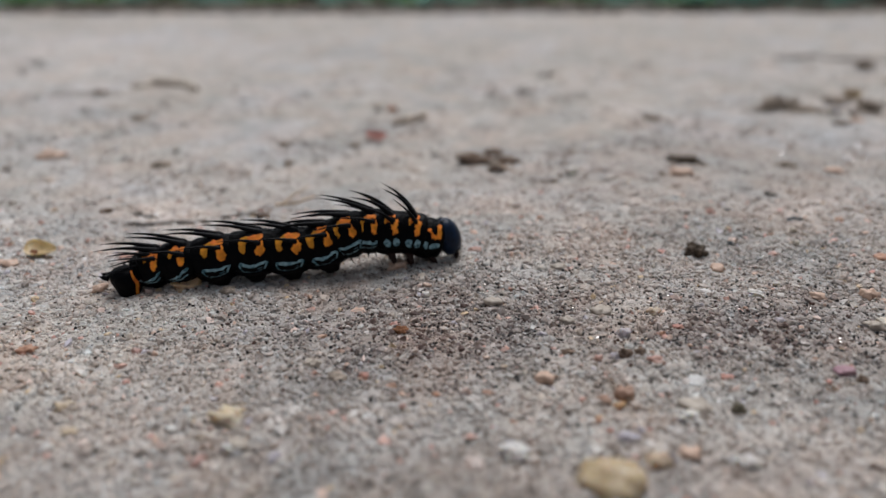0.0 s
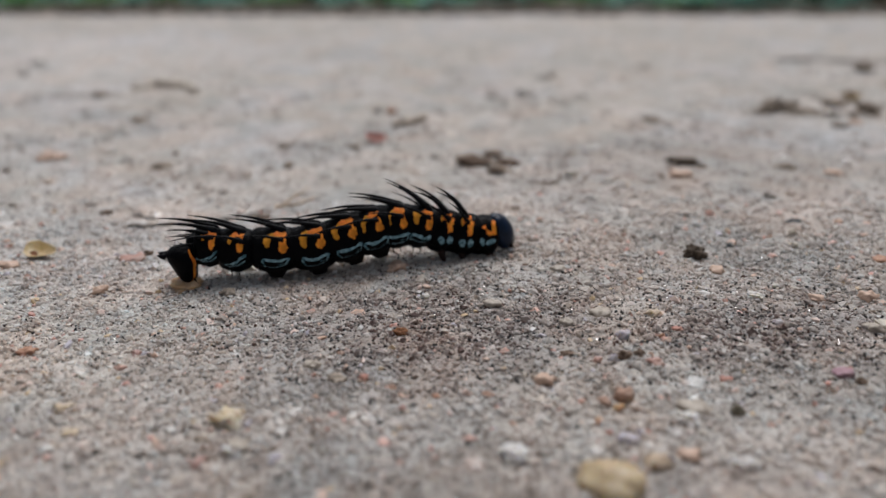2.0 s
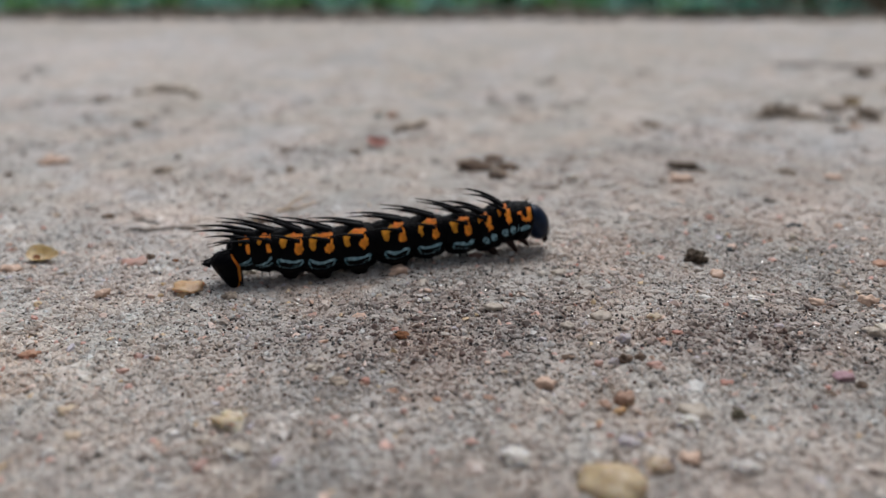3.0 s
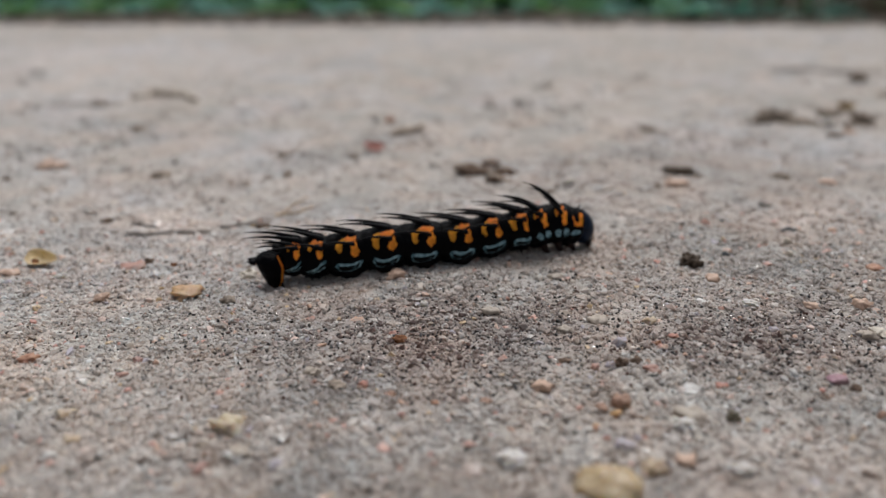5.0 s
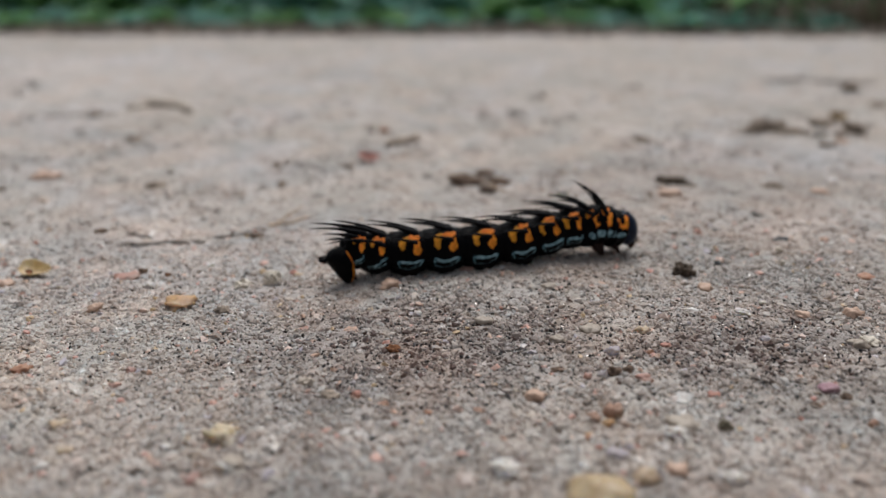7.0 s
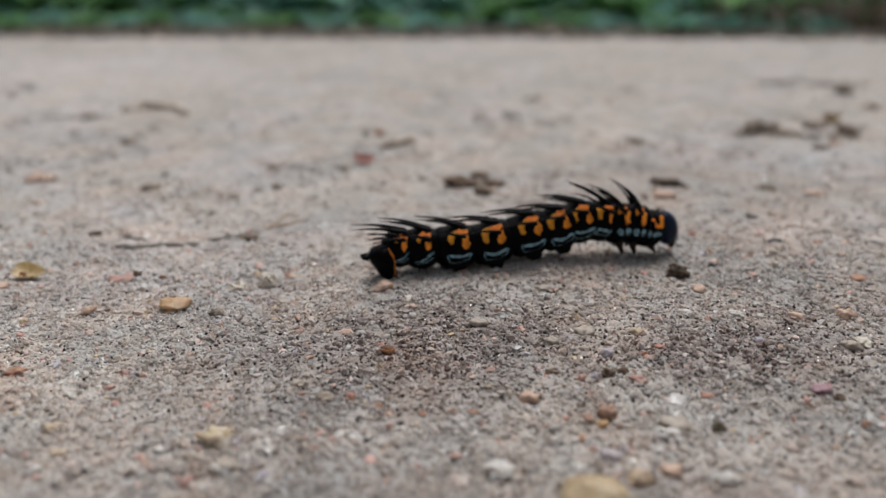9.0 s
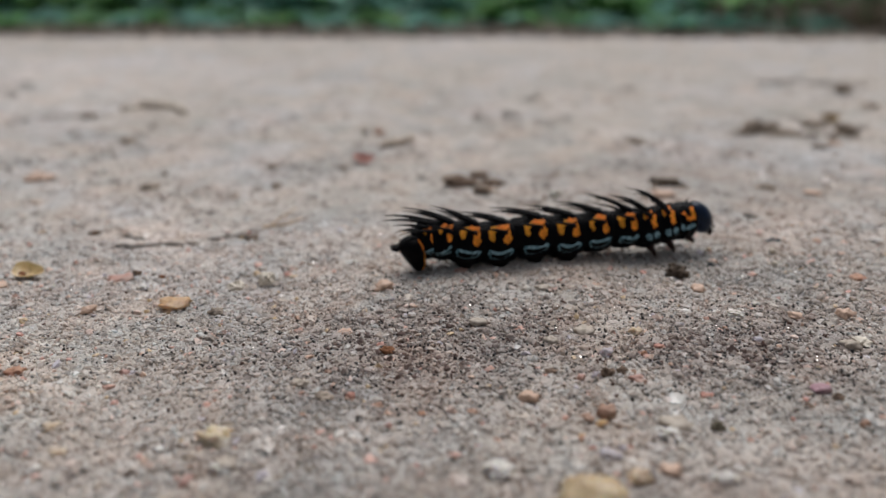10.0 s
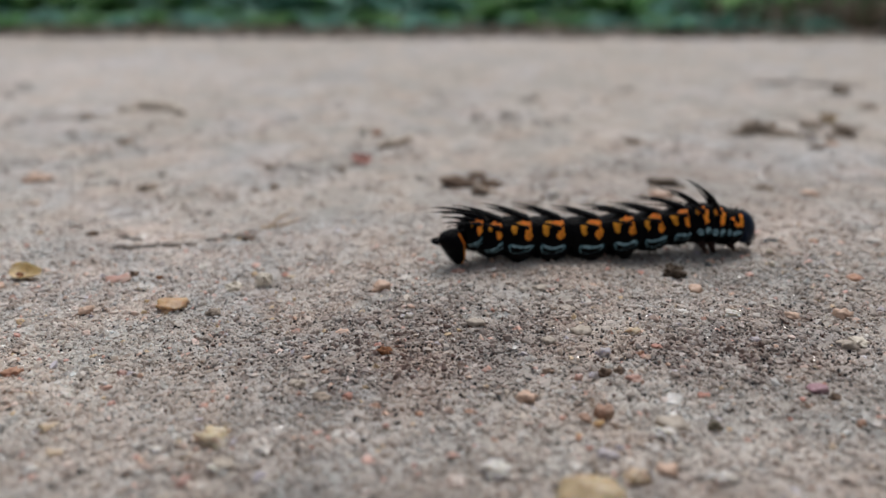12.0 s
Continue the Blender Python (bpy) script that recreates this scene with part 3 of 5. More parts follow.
def proleg_mesh():
    """A soft, stubby proleg with a broader gripping pad below."""
    path = [(0, 0, 0.5), (0.02, 0, 0.1), (0.03, 0, -0.25), (0.02, 0, -0.5), (0.0, 0, -0.72), (0, 0, -0.8)]
    return tube("proleg", path, [1.5, 1.4, 1.1, 0.85, 0.75, 0.45], PAD, 14, 0.08, 3)


def leg_mesh():
    """A jointed, pointed walking leg."""
    path = [(0, 0, 0.4), (0.0, 0, 0.0), (0.08, 0, -0.45), (0.12, 0, -0.55), (0.24, 0, -0.95), (0.28, 0, -1.05), (0.36, 0, -1.45), (0.34, 0, -1.75)]
    return tube("leg", path, [0.62, 0.58, 0.45, 0.47, 0.33, 0.35, 0.2, 0.04], LEG, 10, 0.08, 5)


PROLEG, TRUE_LEG = proleg_mesh(), leg_mesh()
BRISTLE = tube("bristle", [(0, 0, 0.1), (0.03, 0, -0.3), (0.08, 0, -0.7)], [0.11, 0.07, 0.012], SPINE, 5)
caterpillar = tagged(new("caterpillar"), "black spiny caterpillar with orange hooks and blue-grey flanks crawling over sand", "caterpillar")
caterpillar_parts = {}


def body_ring(key, length, radius, marks, k, label):
    seed = len(caterpillar_parts)
    ob = part("body_segment", ring_mesh("body_segment", length, radius, marks, k, seed=seed, narrow=0.3 if key == "T1" else 0.45 if key[0] == "T" else 0.8), caterpillar, None, label)
    caterpillar_parts[key] = ob
    return ob


ABDOMEN = "black abdominal ring with an orange hook mark and blue-grey flank loop"
for key, length, radius, k in (("A7", 4.6, 2.28, 0.82), ("A6", 5.9, 2.46, 1.0), ("A5", 6.1, 2.52, 1.05), ("A4", 6.1, 2.52, 1.05),
                               ("A3", 6.0, 2.50, 1.0), ("A2", 5.2, 2.40, 0.9), ("A1", 5.0, 2.32, 0.86)):
    ring = body_ring(key, length, radius, small_abdomen_marks if key == "A7" else front_abdomen_marks if key == "A1" else abdomen_marks, k, ABDOMEN)
    lift = 23 if key == "A1" else 14 if key == "A2" else 10
    for side in (-1, 1):
        add_spine(ring, LONG_SPINE, 0.7 * k, radius, 80, side, lift, 3)
        add_spine(ring, MID_SPINE, 0.6 * k, radius, 42, side, lift * 0.6 + 1, 12)
        if key in ("A3", "A4", "A5", "A6"):
            part("proleg", PROLEG, ring, pose(0.1 * MM, side * 1.05 * MM, -(radius * 1.1 - 0.45) * MM, side * 10, 0, 0), "brown-black stubby proleg")
        else:
            for dx in (-0.5, 0.3):
                part("bristle", BRISTLE, ring, pose(dx * MM, side * 0.9 * MM, -(radius * 1.1 - 0.2) * MM, side * 25, 0, 0))
        for dx in (-0.9, 0.0, 0.9):
            part("bristle", BRISTLE, ring, pose(dx * k * MM, side * 1.95 * MM, -(radius * 0.52) * MM, side * 55, 0, 0))

ring = body_ring("A8", 3.3, 2.12, small_abdomen_marks, 0.72, "black hind ring with two small orange spots")
for side in (-1, 1):
    add_spine(ring, LONG_SPINE, 0.4, 2.1, 76, side, 3, 5)
    add_spine(ring, MID_SPINE, 0.2, 2.1, 44, side, -4, 18)
    add_spine(ring, MID_SPINE, -0.2, 2.1, 60, side, 4, 14)
for key, length, radius, k in (("T3", 3.9, 2.36, 0.8), ("T2", 3.8, 2.32, 0.78)):
    ring = body_ring(key, length, radius, thorax_marks, k, "black thorax ring with a broken orange ring and blue-grey dots")
    for side in (-1, 1):
        add_spine(ring, THORAX_SPINE, 0.0, radius, 74, side, 40 if key == "T2" else 33, 8)
        add_spine(ring, MID_SPINE, 0.1, radius, 52, side, 34 if key == "T2" else 24, 18)
        part("leg", TRUE_LEG, ring, pose(0.1 * MM, side * 0.95 * MM, -(radius * 1.0 - 0.2) * MM, side * 14, -8, 0), "pointed dark brown leg")
    settle(ring, 0, -0.2, -0.28)
ring = body_ring("T1", 3.5, 2.2, collar_marks, 0.85, "black collar ring with an orange patch and black shield")
for side in (-1, 1):
    part("horn", HORN, ring, pose(0.75 * MM, side * 0.65 * MM, 1.75 * MM, 0, 118, 0), "short black horn")
    part("leg", TRUE_LEG, ring, pose(0.25 * MM, side * 0.8 * MM, -(1.9 - 0.2) * MM, side * 12, -32, 0), "pointed dark brown leg")
settle(ring, -0.15, -0.2, -0.35)
ring = body_ring("A9", 3.2, 1.7, lambda x, e, k: (np.maximum(blob(x, e, 0.35, 30, 0.38, 14), blob(x, e, 0.3, 62, 0.4, 10)), 0 * x, blob(x, e, 0.2, -20, 0.8, 6)), 1.0,
                 "small black end ring with an orange fleck")
for side in (-1, 1):
    add_spine(ring, SHORT_SPINE, -0.2, 1.55, 66, side, 8, 12)
    add_spine(ring, SHORT_SPINE, 0.1, 1.55, 36, side, -4, 20)


def ovoid_mesh(name, material, sx, sy, sz, shape, rings=36, sides=48):
    """A closed body of ovals round z; shape(f) gives x offset, x width, y width for f from -1 (below) to 1 (above)."""
    verts = []
    for i in range(rings):
        f = -math.cos(math.pi * i / (rings - 1))
        round_ = math.sqrt(max(1e-4, 1 - f * f))
        ox, wx, wy = shape(f)
        for j in range(sides):
            a = 2 * math.pi * j / sides
            verts.append(Vector((ox + sx * wx * round_ * math.cos(a), sy * wy * round_ * math.sin(a), sz * f)) * MM)
    faces = grid_faces(rings, sides)
    faces.append(tuple(range(sides))[::-1])
    faces.append(tuple(range((rings - 1) * sides, rings * sides)))
    return mesh_of(name, verts, faces, material)


def build_tail():
    """The last ring: a glossy black wedge with an orange rim in front, standing on its gripping end. Origin at the foot."""
    rings, sides, verts, cols = 48, 96, [], []
    for i in range(rings):
        f = -math.cos(math.pi * i / (rings - 1))
        full = max(1e-4, 1 - abs(f) ** (2.6 if f > 0 else 5.0)) ** 0.5
        h = (f + 1) / 2
        back, front, wide = 0.5 + 2.4 * h, 1.0 + 0.25 * h, 1.25 + 0.85 * h
        for j in range(sides):
            a = 2 * math.pi * j / sides
            c = math.cos(a)
            verts.append(Vector((0.1 + (front if c > 0 else back) * full * c, wide * full * math.sin(a), 0.05 + 4.5 * h)) * MM)
            wave = 0.03 * math.sin(i * 0.5)
            cols += [max(0.0, 1.25 - abs(c - 0.5 - 0.3 * math.sin(math.pi * h) - wave) / 0.14) if 0.03 < h < 0.96 and math.sin(a) < 0.95 else 0.0, 0.0, 0.0, 1.0]
    faces = grid_faces(rings, sides)
    faces.append(tuple(range(sides))[::-1])
    faces.append(tuple(range((rings - 1) * sides, rings * sides)))
    me = mesh_of("tail_clasper", verts, faces, SKIN)
    layer = me.color_attributes.new("mark", "FLOAT_COLOR", "POINT")
    layer.data.foreach_set("color", cols)
    ob = part("tail_clasper", me, caterpillar, None, "glossy black tail clasper with an orange rim")
    caterpillar_parts["tail"] = ob
    for side in (-1, 1):
        part("tail_point", tube("tail_point", [(0.3, 0, 0), (-0.2, 0, 0.06), (-0.65, 0, 0.2)], [0.45, 0.28, 0.03], SPINE, 8), ob, pose(-2.3 * MM, side * 0.35 * MM, 3.35 * MM, 0, 0, -side * 8))
        for i in range(3):
            part("bristle", BRISTLE, ob, pose((-1.2 + 0.5 * i) * MM, side * 0.7 * MM, (3.9 + 0.2 * i) * MM, 0, 120, 0))
    for i in range(4):
        part("bristle", BRISTLE, ob, pose((0.9 - 0.1 * i) * MM, (-1.2 + 0.8 * i) * MM, 1.0 * MM, 0, -30, 0))
    settle(ob, 0.05, -1.0, -0.12)


def build_head():
    """A rounded, glossy navy-black head capsule, face forward and down, with jaws."""
    me = ovoid_mesh("head", HEAD, 1.75, 1.8, 2.15, lambda f: (0.05 * (1 - f * f) - 0.1 - 0.6 * f, 0.92 + 0.06 * f, 0.92 + 0.08 * f))
    for v in me.vertices:
        groove = math.exp(-((v.co.y / MM) / 0.14) ** 2) * (0.10 if v.co.x > 0 else 0.05)
        v.co *= 1 - groove
    ob = part("head", me, caterpillar, None, "rounded navy-black head capsule with a soft sheen")
    caterpillar_parts["head"] = ob
    for side in (-1, 1):
        part("jaw", tube("jaw", [(0, 0, 0.3), (0.1, 0, -0.2), (0.0, 0.12 * -side, -0.55)], [0.30, 0.26, 0.06], LEG, 9), ob, pose(1.25 * MM, side * 0.35 * MM, -1.95 * MM))
        for i in range(3):
            eye = ovoid_mesh("eye_dot", SPINE, 0.10, 0.10, 0.10, lambda f: (0, 1, 1), 8, 10)
            part("eye_dot", eye, ob, pose((1.35 - 0.16 * i) * MM, side * (1.2 + 0.05 * i) * MM, (-0.85 - 0.16 * i) * MM))
        for i in range(5):
            part("bristle", BRISTLE, ob, pose((1.35 - 0.1 * i) * MM, side * (0.3 + 0.2 * i) * MM, (-0.6 - 0.22 * i) * MM, 0, -55, side * 15))
    settle(ob, -0.1, -0.2, -0.3)


build_tail()
build_head()


# ---- loose stones, crumbs, clods, flakes and twigs on the sand ----
STONE_SAYS = {
    "gold": "rounded translucent golden yellow pebble", "quartz": "pale yellow quartz pebble", "orange": "small orange stone", "white": "small white quartz chip",
    "beige": "pale beige stone", "pink": "dull pink stone chip", "tan": "tan sandstone chip", "red": "small brick-red stone", "rust": "rust-brown stone",
    "peach": "peach-coloured stone", "coral": "coral-red stone chip", "lilac": "pale lilac quartz grain", "magenta": "flat dark magenta stone flake",
    "cream": "angular cream stone chip", "ochre": "smooth ochre pebble"}
made_count = [0]


def lump(name, x, y, wide, high, material, deep, rough, sub, label, category, angular=False, color_is_pale=False):
    """A stone or clod, in mm, bedded a little into the sand."""
    made_count[0] += 1
    rnd = random.Random(made_count[0] * 7 + 1)
    bm = bmesh.new()
    bmesh.ops.create_icosphere(bm, subdivisions=sub, radius=0.5)
    off = Vector((rnd.random() * 40, rnd.random() * 40, rnd.random() * 40))
    for v in bm.verts:
        d = v.co.normalized()
        k = 1 + rough * noise.noise(d * 1.6 + off) + rough * 0.55 * noise.noise(d * 4.1 + off) + rough * 0.3 * noise.noise(d * 9.0 + off)
        if angular:
            k = k * 0.92 / max(0.55, max(abs(d.x), abs(d.y), abs(d.z))) ** 0.45
        v.co = Vector((d.x * wide * 0.5 * k, d.y * deep * 0.5 * k, d.z * high * 0.62 * k)) * MM
    me = bpy.data.meshes.new(name)
    bm.to_mesh(me)
    bm.free()
    me.materials.append(material)
    me.polygons.foreach_set("use_smooth", [not angular or (sub > 2 and not color_is_pale)] * len(me.polygons))
    ob = new(name, me)
    z = float(relief(x, y)) + high * (0.34 if name == "soil_clod" else 0.14 if not angular else 0.06 if wide > 2.2 else 0.45 if color_is_pale else 0.13)
    ob.matrix_basis = pose(x * MM, y * MM, z * MM, rnd.uniform(-8, 8), rnd.uniform(-8, 8), rnd.uniform(-25, 25))
    return tagged(ob, label + " lying on the sand", category)


def pebble(x, y, wide, high, color):
    """A stone: the gold ones rounded, the others broken and lumpy."""
    rounded, pale = color == "gold", color in ("cream", "white")
    shape = (0.16, 4) if rounded else (0.6, 3) if wide > 1.3 else (0.5, 2)
    lump("pebble", x, y, wide, high if rounded else min(1.2 * high, 0.9 * wide), STONES[color], wide * 0.8, *shape, STONE_SAYS[color], "pebble", not rounded, pale)


def crumb(x, y, wide, high, color):
    lump("soil_crumb", x, y, wide, high, SOILS[color], wide * 0.8, 0.6, 3, f"small rough {color} soil crumb", "soil")


def clod(x, y, wide, high, color):
    lump("soil_clod", x, y, wide, max(high * 0.8, 0.2 * wide), SOILS[color], wide * 0.75, 0.55, 4, f"crumbly {color} soil clod", "soil")


def flake(x, y, wide, high, color):
    """A thin, cupped husk or leaf bit with real thickness."""
    n, verts = 20, []
    for layer in (0.0, 0.16):
        for i in range(5):
            for j in range(n):
                a, f = 2 * math.pi * j / n, (i + 0.02) / 4
                wob = 1 + 0.12 * math.sin(3 * a + x)
                px, py = 0.5 * wide * f * math.cos(a) * wob, 0.32 * wide * f * math.sin(a) * wob
                verts.append(Vector((px, py, layer + 0.22 * wide * f * f)) * MM)
    faces = [tuple(reversed(f)) for f in grid_faces(5, n)]
    faces += [tuple(k + 5 * n for k in f) for f in grid_faces(5, n)][::1]
    rim, top = 4 * n, 9 * n
    faces += [(rim + j, rim + (j + 1) % n, top + (j + 1) % n, top + j) for j in range(n)]
    ob = new("husk", mesh_of("husk", verts, faces, FLAKES[color]))
    ob.matrix_basis = pose(x * MM, y * MM, (float(relief(x, y)) + 0.35) * MM, 26, 6, x * 7 % 40 - 20)
    if color == "amber":
        spot = tube("spot", [(0, 0, -0.1), (0, 0, 0.06), (0, 0, 0.12)], [0.5, 0.48, 0.2], SOILS["rust"], 12, 0.3, 2)
        part("spot", spot, ob, pose(-0.6 * MM, -0.5 * MM, 0.42 * MM), "brown spot")
    says = {"amber": "cupped amber seed husk with a brown spot", "red": "curled dry red petal", "straw": "curled yellow dry leaf bit"}
    tagged(ob, says[color] + " lying on the sand", "husk")


def twig(x, y, x2, y2, thick, color, bow=0.0):
    """A dry twig between two places, in mm, bowed sideways by bow."""
    made_count[0] += 1
    rnd = random.Random(made_count[0] * 3)
    n, path, radii = 9, [], []
    for i in range(n):
        f = i / (n - 1)
        px, py = x + (x2 - x) * f, y + (y2 - y) * f + bow * 4 * f * (1 - f)
        path.append((px + rnd.uniform(-0.4, 0.4) * thick, py + rnd.uniform(-0.4, 0.4) * thick, float(relief(px, py)) + thick * (0.35 + rnd.uniform(-0.1, 0.2))))
        radii.append(thick * 0.5 * rnd.uniform(0.7, 1.1) * (0.6 if i in (0, n - 1) else 1))
    ob = new("twig", tube("twig", path, radii, WOODS[color], 9, 0.2, made_count[0]))
    tagged(ob, f"bent dry {color} twig lying on the sand", "twig")


pebble(11.7, 43.3, 4.91, 2.32, "gold")
pebble(-17.4, 52.0, 2.86, 1.21, "quartz")
pebble(-39.1, 62.7, 1.82, 0.53, "orange")
crumb(-21.1, 51.2, 0.69, 0.62, "black")
pebble(-21.4, 50.3, 0.90, 0.32, "white")
pebble(-15.6, 48.0, 2.00, 0.72, "beige")
crumb(-18.0, 48.3, 1.09, 0.33, "brown")
pebble(-29.4, 60.2, 0.73, 0.48, "white")
pebble(-18.2, 46.0, 0.84, 0.62, "pink")
pebble(-31.2, 53.4, 1.65, 0.46, "tan")
pebble(-6.9, 57.2, 0.99, 0.73, "red")
pebble(-4.4, 56.0, 0.98, 0.35, "rust")
crumb(-4.0, 66.1, 1.45, 0.59, "rust")
pebble(-0.6, 54.9, 0.77, 0.36, "orange")
pebble(3.8, 54.6, 1.05, 0.36, "rust")
pebble(8.7, 56.4, 1.67, 0.86, "peach")
pebble(-11.4, 59.5, 1.23, 0.69, "beige")
crumb(11.3, 61.0, 1.31, 0.37, "brown")
pebble(-3.3, 52.6, 0.75, 0.67, "pink")
pebble(5.3, 46.6, 2.12, 0.59, "white")
crumb(16.4, 59.9, 1.34, 0.77, "brown")
crumb(17.8, 60.2, 1.03, 0.65, "brown")
pebble(18.9, 58.8, 1.73, 0.50, "coral")
pebble(24.3, 56.5, 1.18, 0.44, "red")
pebble(22.5, 64.9, 1.21, 0.36, "red")
pebble(20.6, 63.4, 0.70, 0.58, "orange")
pebble(17.0, 63.9, 1.41, 0.81, "lilac")
pebble(14.9, 53.6, 1.60, 1.08, "rust")
pebble(13.2, 53.0, 1.17, 0.66, "rust")
pebble(13.8, 59.3, 0.87, 0.78, "coral")
pebble(12.3, 50.5, 0.81, 0.40, "orange")
pebble(12.8, 49.1, 0.62, 0.36, "red")
pebble(20.4, 52.1, 2.77, 0.78, "beige")
pebble(34.6, 56.9, 1.78, 0.50, "magenta")
crumb(35.5, 55.5, 0.97, 0.61, "brown")
crumb(23.6, 51.7, 1.19, 0.88, "olive")
pebble(15.6, 45.4, 1.91, 0.96, "tan")
pebble(21.9, 45.2, 1.66, 0.47, "white")
pebble(18.2, 46.4, 1.69, 0.70, "peach")
pebble(35.9, 52.0, 0.92, 0.78, "rust")
crumb(32.6, 54.7, 1.06, 0.30, "brown")
pebble(41.4, 65.1, 1.76, 0.82, "beige")
flake(-48.8, 85.9, 3.74, 0.75, "amber")
pebble(-51.1, 82.4, 2.68, 0.75, "peach")
pebble(-37.0, 84.1, 2.72, 0.76, "coral")
crumb(-35.6, 85.4, 0.97, 0.86, "brown")
pebble(-28.1, 76.0, 3.38, 1.14, "ochre")
pebble(-37.2, 75.5, 1.62, 0.79, "peach")
crumb(-23.1, 74.5, 1.60, 0.78, "umber")
pebble(-22.5, 81.3, 1.79, 0.82, "cream")
pebble(-19.2, 82.5, 1.81, 1.34, "cream")
crumb(-47.1, 101.1, 1.75, 0.52, "brown")
crumb(-24.5, 98.5, 2.03, 0.57, "brown")
pebble(-44.6, 81.8, 1.46, 0.41, "white")
pebble(-28.1, 88.4, 1.14, 0.32, "white")
pebble(-33.3, 81.6, 1.46, 0.41, "white")
crumb(-32.3, 84.7, 0.82, 0.31, "rust")
pebble(-67.4, 128.8, 4.44, 1.24, "peach")
crumb(-46.9, 123.7, 3.43, 0.96, "umber")
crumb(-26.1, 125.2, 1.73, 0.76, "umber")
clod(29.3, 81.8, 2.39, 1.91, "dark")
pebble(30.5, 77.7, 1.65, 0.67, "peach")
crumb(45.0, 92.2, 1.91, 0.54, "slate")
clod(39.4, 120.9, 4.66, 1.31, "dark")
crumb(8.2, 121.0, 2.43, 0.78, "umber")
crumb(3.4, 126.8, 2.14, 0.74, "umber")
crumb(41.9, 118.9, 1.84, 0.56, "umber")
pebble(37.0, 114.8, 3.56, 1.00, "peach")
crumb(55.3, 119.2, 3.32, 0.93, "umber")
pebble(61.4, 116.0, 2.70, 0.76, "peach")
pebble(32.1, 71.1, 1.65, 0.46, "white")
pebble(35.3, 73.7, 0.97, 0.46, "white")
pebble(49.8, 80.1, 1.83, 0.51, "orange")
pebble(43.9, 71.4, 1.90, 1.02, "peach")
crumb(34.3, 84.6, 1.09, 0.31, "slate")
pebble(41.2, 83.6, 1.22, 0.46, "tan")
crumb(22.3, 130.2, 2.00, 0.56, "umber")
pebble(26.3, 132.0, 2.83, 0.99, "white")
crumb(-62.5, 156.8, 3.30, 0.92, "umber")
crumb(-117.9, 228.7, 5.33, 1.49, "grey")
crumb(-29.2, 137.9, 2.52, 0.71, "umber")
flake(-12.5, 139.6, 4.03, 0.81, "red")
pebble(-11.3, 166.8, 2.25, 0.98, "orange")
crumb(27.3, 207.4, 4.89, 1.37, "grey")
crumb(20.2, 187.9, 4.18, 1.17, "grey")
crumb(43.5, 158.2, 3.57, 1.00, "umber")
crumb(35.8, 165.6, 3.73, 1.04, "grey")
crumb(58.3, 225.8, 4.63, 1.30, "grey")
clod(115.3, 198.3, 5.00, 1.40, "umber")
pebble(-16.6, 85.3, 1.24, 0.35, "tan")
pebble(-5.1, 79.6, 2.34, 1.05, "peach")
pebble(5.1, 70.4, 1.88, 0.75, "beige")
pebble(12.2, 66.4, 1.56, 0.67, "beige")
pebble(15.9, 68.4, 2.29, 0.82, "beige")
pebble(38.6, 71.2, 1.54, 0.62, "peach")
pebble(12.9, 78.5, 1.92, 0.54, "beige")
pebble(30.0, 68.0, 0.57, 0.30, "rust")
pebble(32.4, 65.7, 1.11, 0.46, "lilac")
pebble(15.2, 59.5, 1.02, 0.92, "lilac")
pebble(42.8, 65.7, 1.89, 0.53, "cream")
pebble(14.1, 48.3, 1.74, 0.53, "lilac")
pebble(-11.7, 59.7, 1.34, 0.54, "beige")
crumb(-9.4, 57.5, 1.80, 0.50, "umber")
pebble(-1.8, 72.9, 0.97, 0.45, "white")
crumb(-18.8, 49.4, 1.16, 0.47, "umber")
crumb(-16.7, 53.5, 0.94, 0.29, "umber")
pebble(-15.9, 47.6, 1.47, 0.52, "white")
pebble(-18.1, 46.8, 1.02, 0.48, "pink")
pebble(-28.6, 62.5, 1.07, 0.44, "pink")
pebble(-29.1, 49.9, 1.34, 0.41, "tan")
pebble(8.0, 83.3, 0.94, 0.33, "white")
pebble(3.8, 83.5, 1.49, 0.51, "coral")
pebble(20.9, 67.6, 1.36, 0.51, "tan")
pebble(23.9, 60.8, 0.83, 0.28, "pink")
pebble(14.3, 52.4, 1.11, 0.52, "ochre")
pebble(19.3, 50.5, 1.80, 0.51, "white")
twig(-10.1, 149.8, -3.3, 158.5, 1.70, "brown")
twig(-42.4, 95.6, -31.1, 97.1, 0.61, "grey")
twig(-43.5, 100.7, -39.1, 98.3, 0.48, "grey")
twig(-22.8, 103.6, -20.5, 112.1, 0.42, "straw")
twig(-22.9, 102.0, -18.4, 106.3, 0.5, "straw")
twig(-30.5, 98.6, -23.6, 99.4, 0.55, "grey")
clod(71.1, 165.6, 4.97, 3.23, "umber")
clod(74.4, 165.7, 5.47, 2.98, "umber")
clod(77.2, 163.5, 5.65, 1.35, "umber")
crumb(68.5, 165.7, 3.23, 1.12, "umber")
twig(76.4, 163.9, 81.4, 161.0, 0.74, "dark")
twig(64.5, 165.0, 70.1, 165.1, 0.50, "brown")
clod(87.7, 171.6, 4.37, 1.67, "umber")
clod(90.7, 173.0, 3.11, 1.55, "umber")
clod(91.2, 163.5, 5.16, 2.70, "umber")
crumb(86.7, 160.0, 2.65, 1.20, "umber")
pebble(82.4, 160.3, 2.90, 1.93, "white")
flake(94.3, 177.3, 4.50, 1.32, "straw")
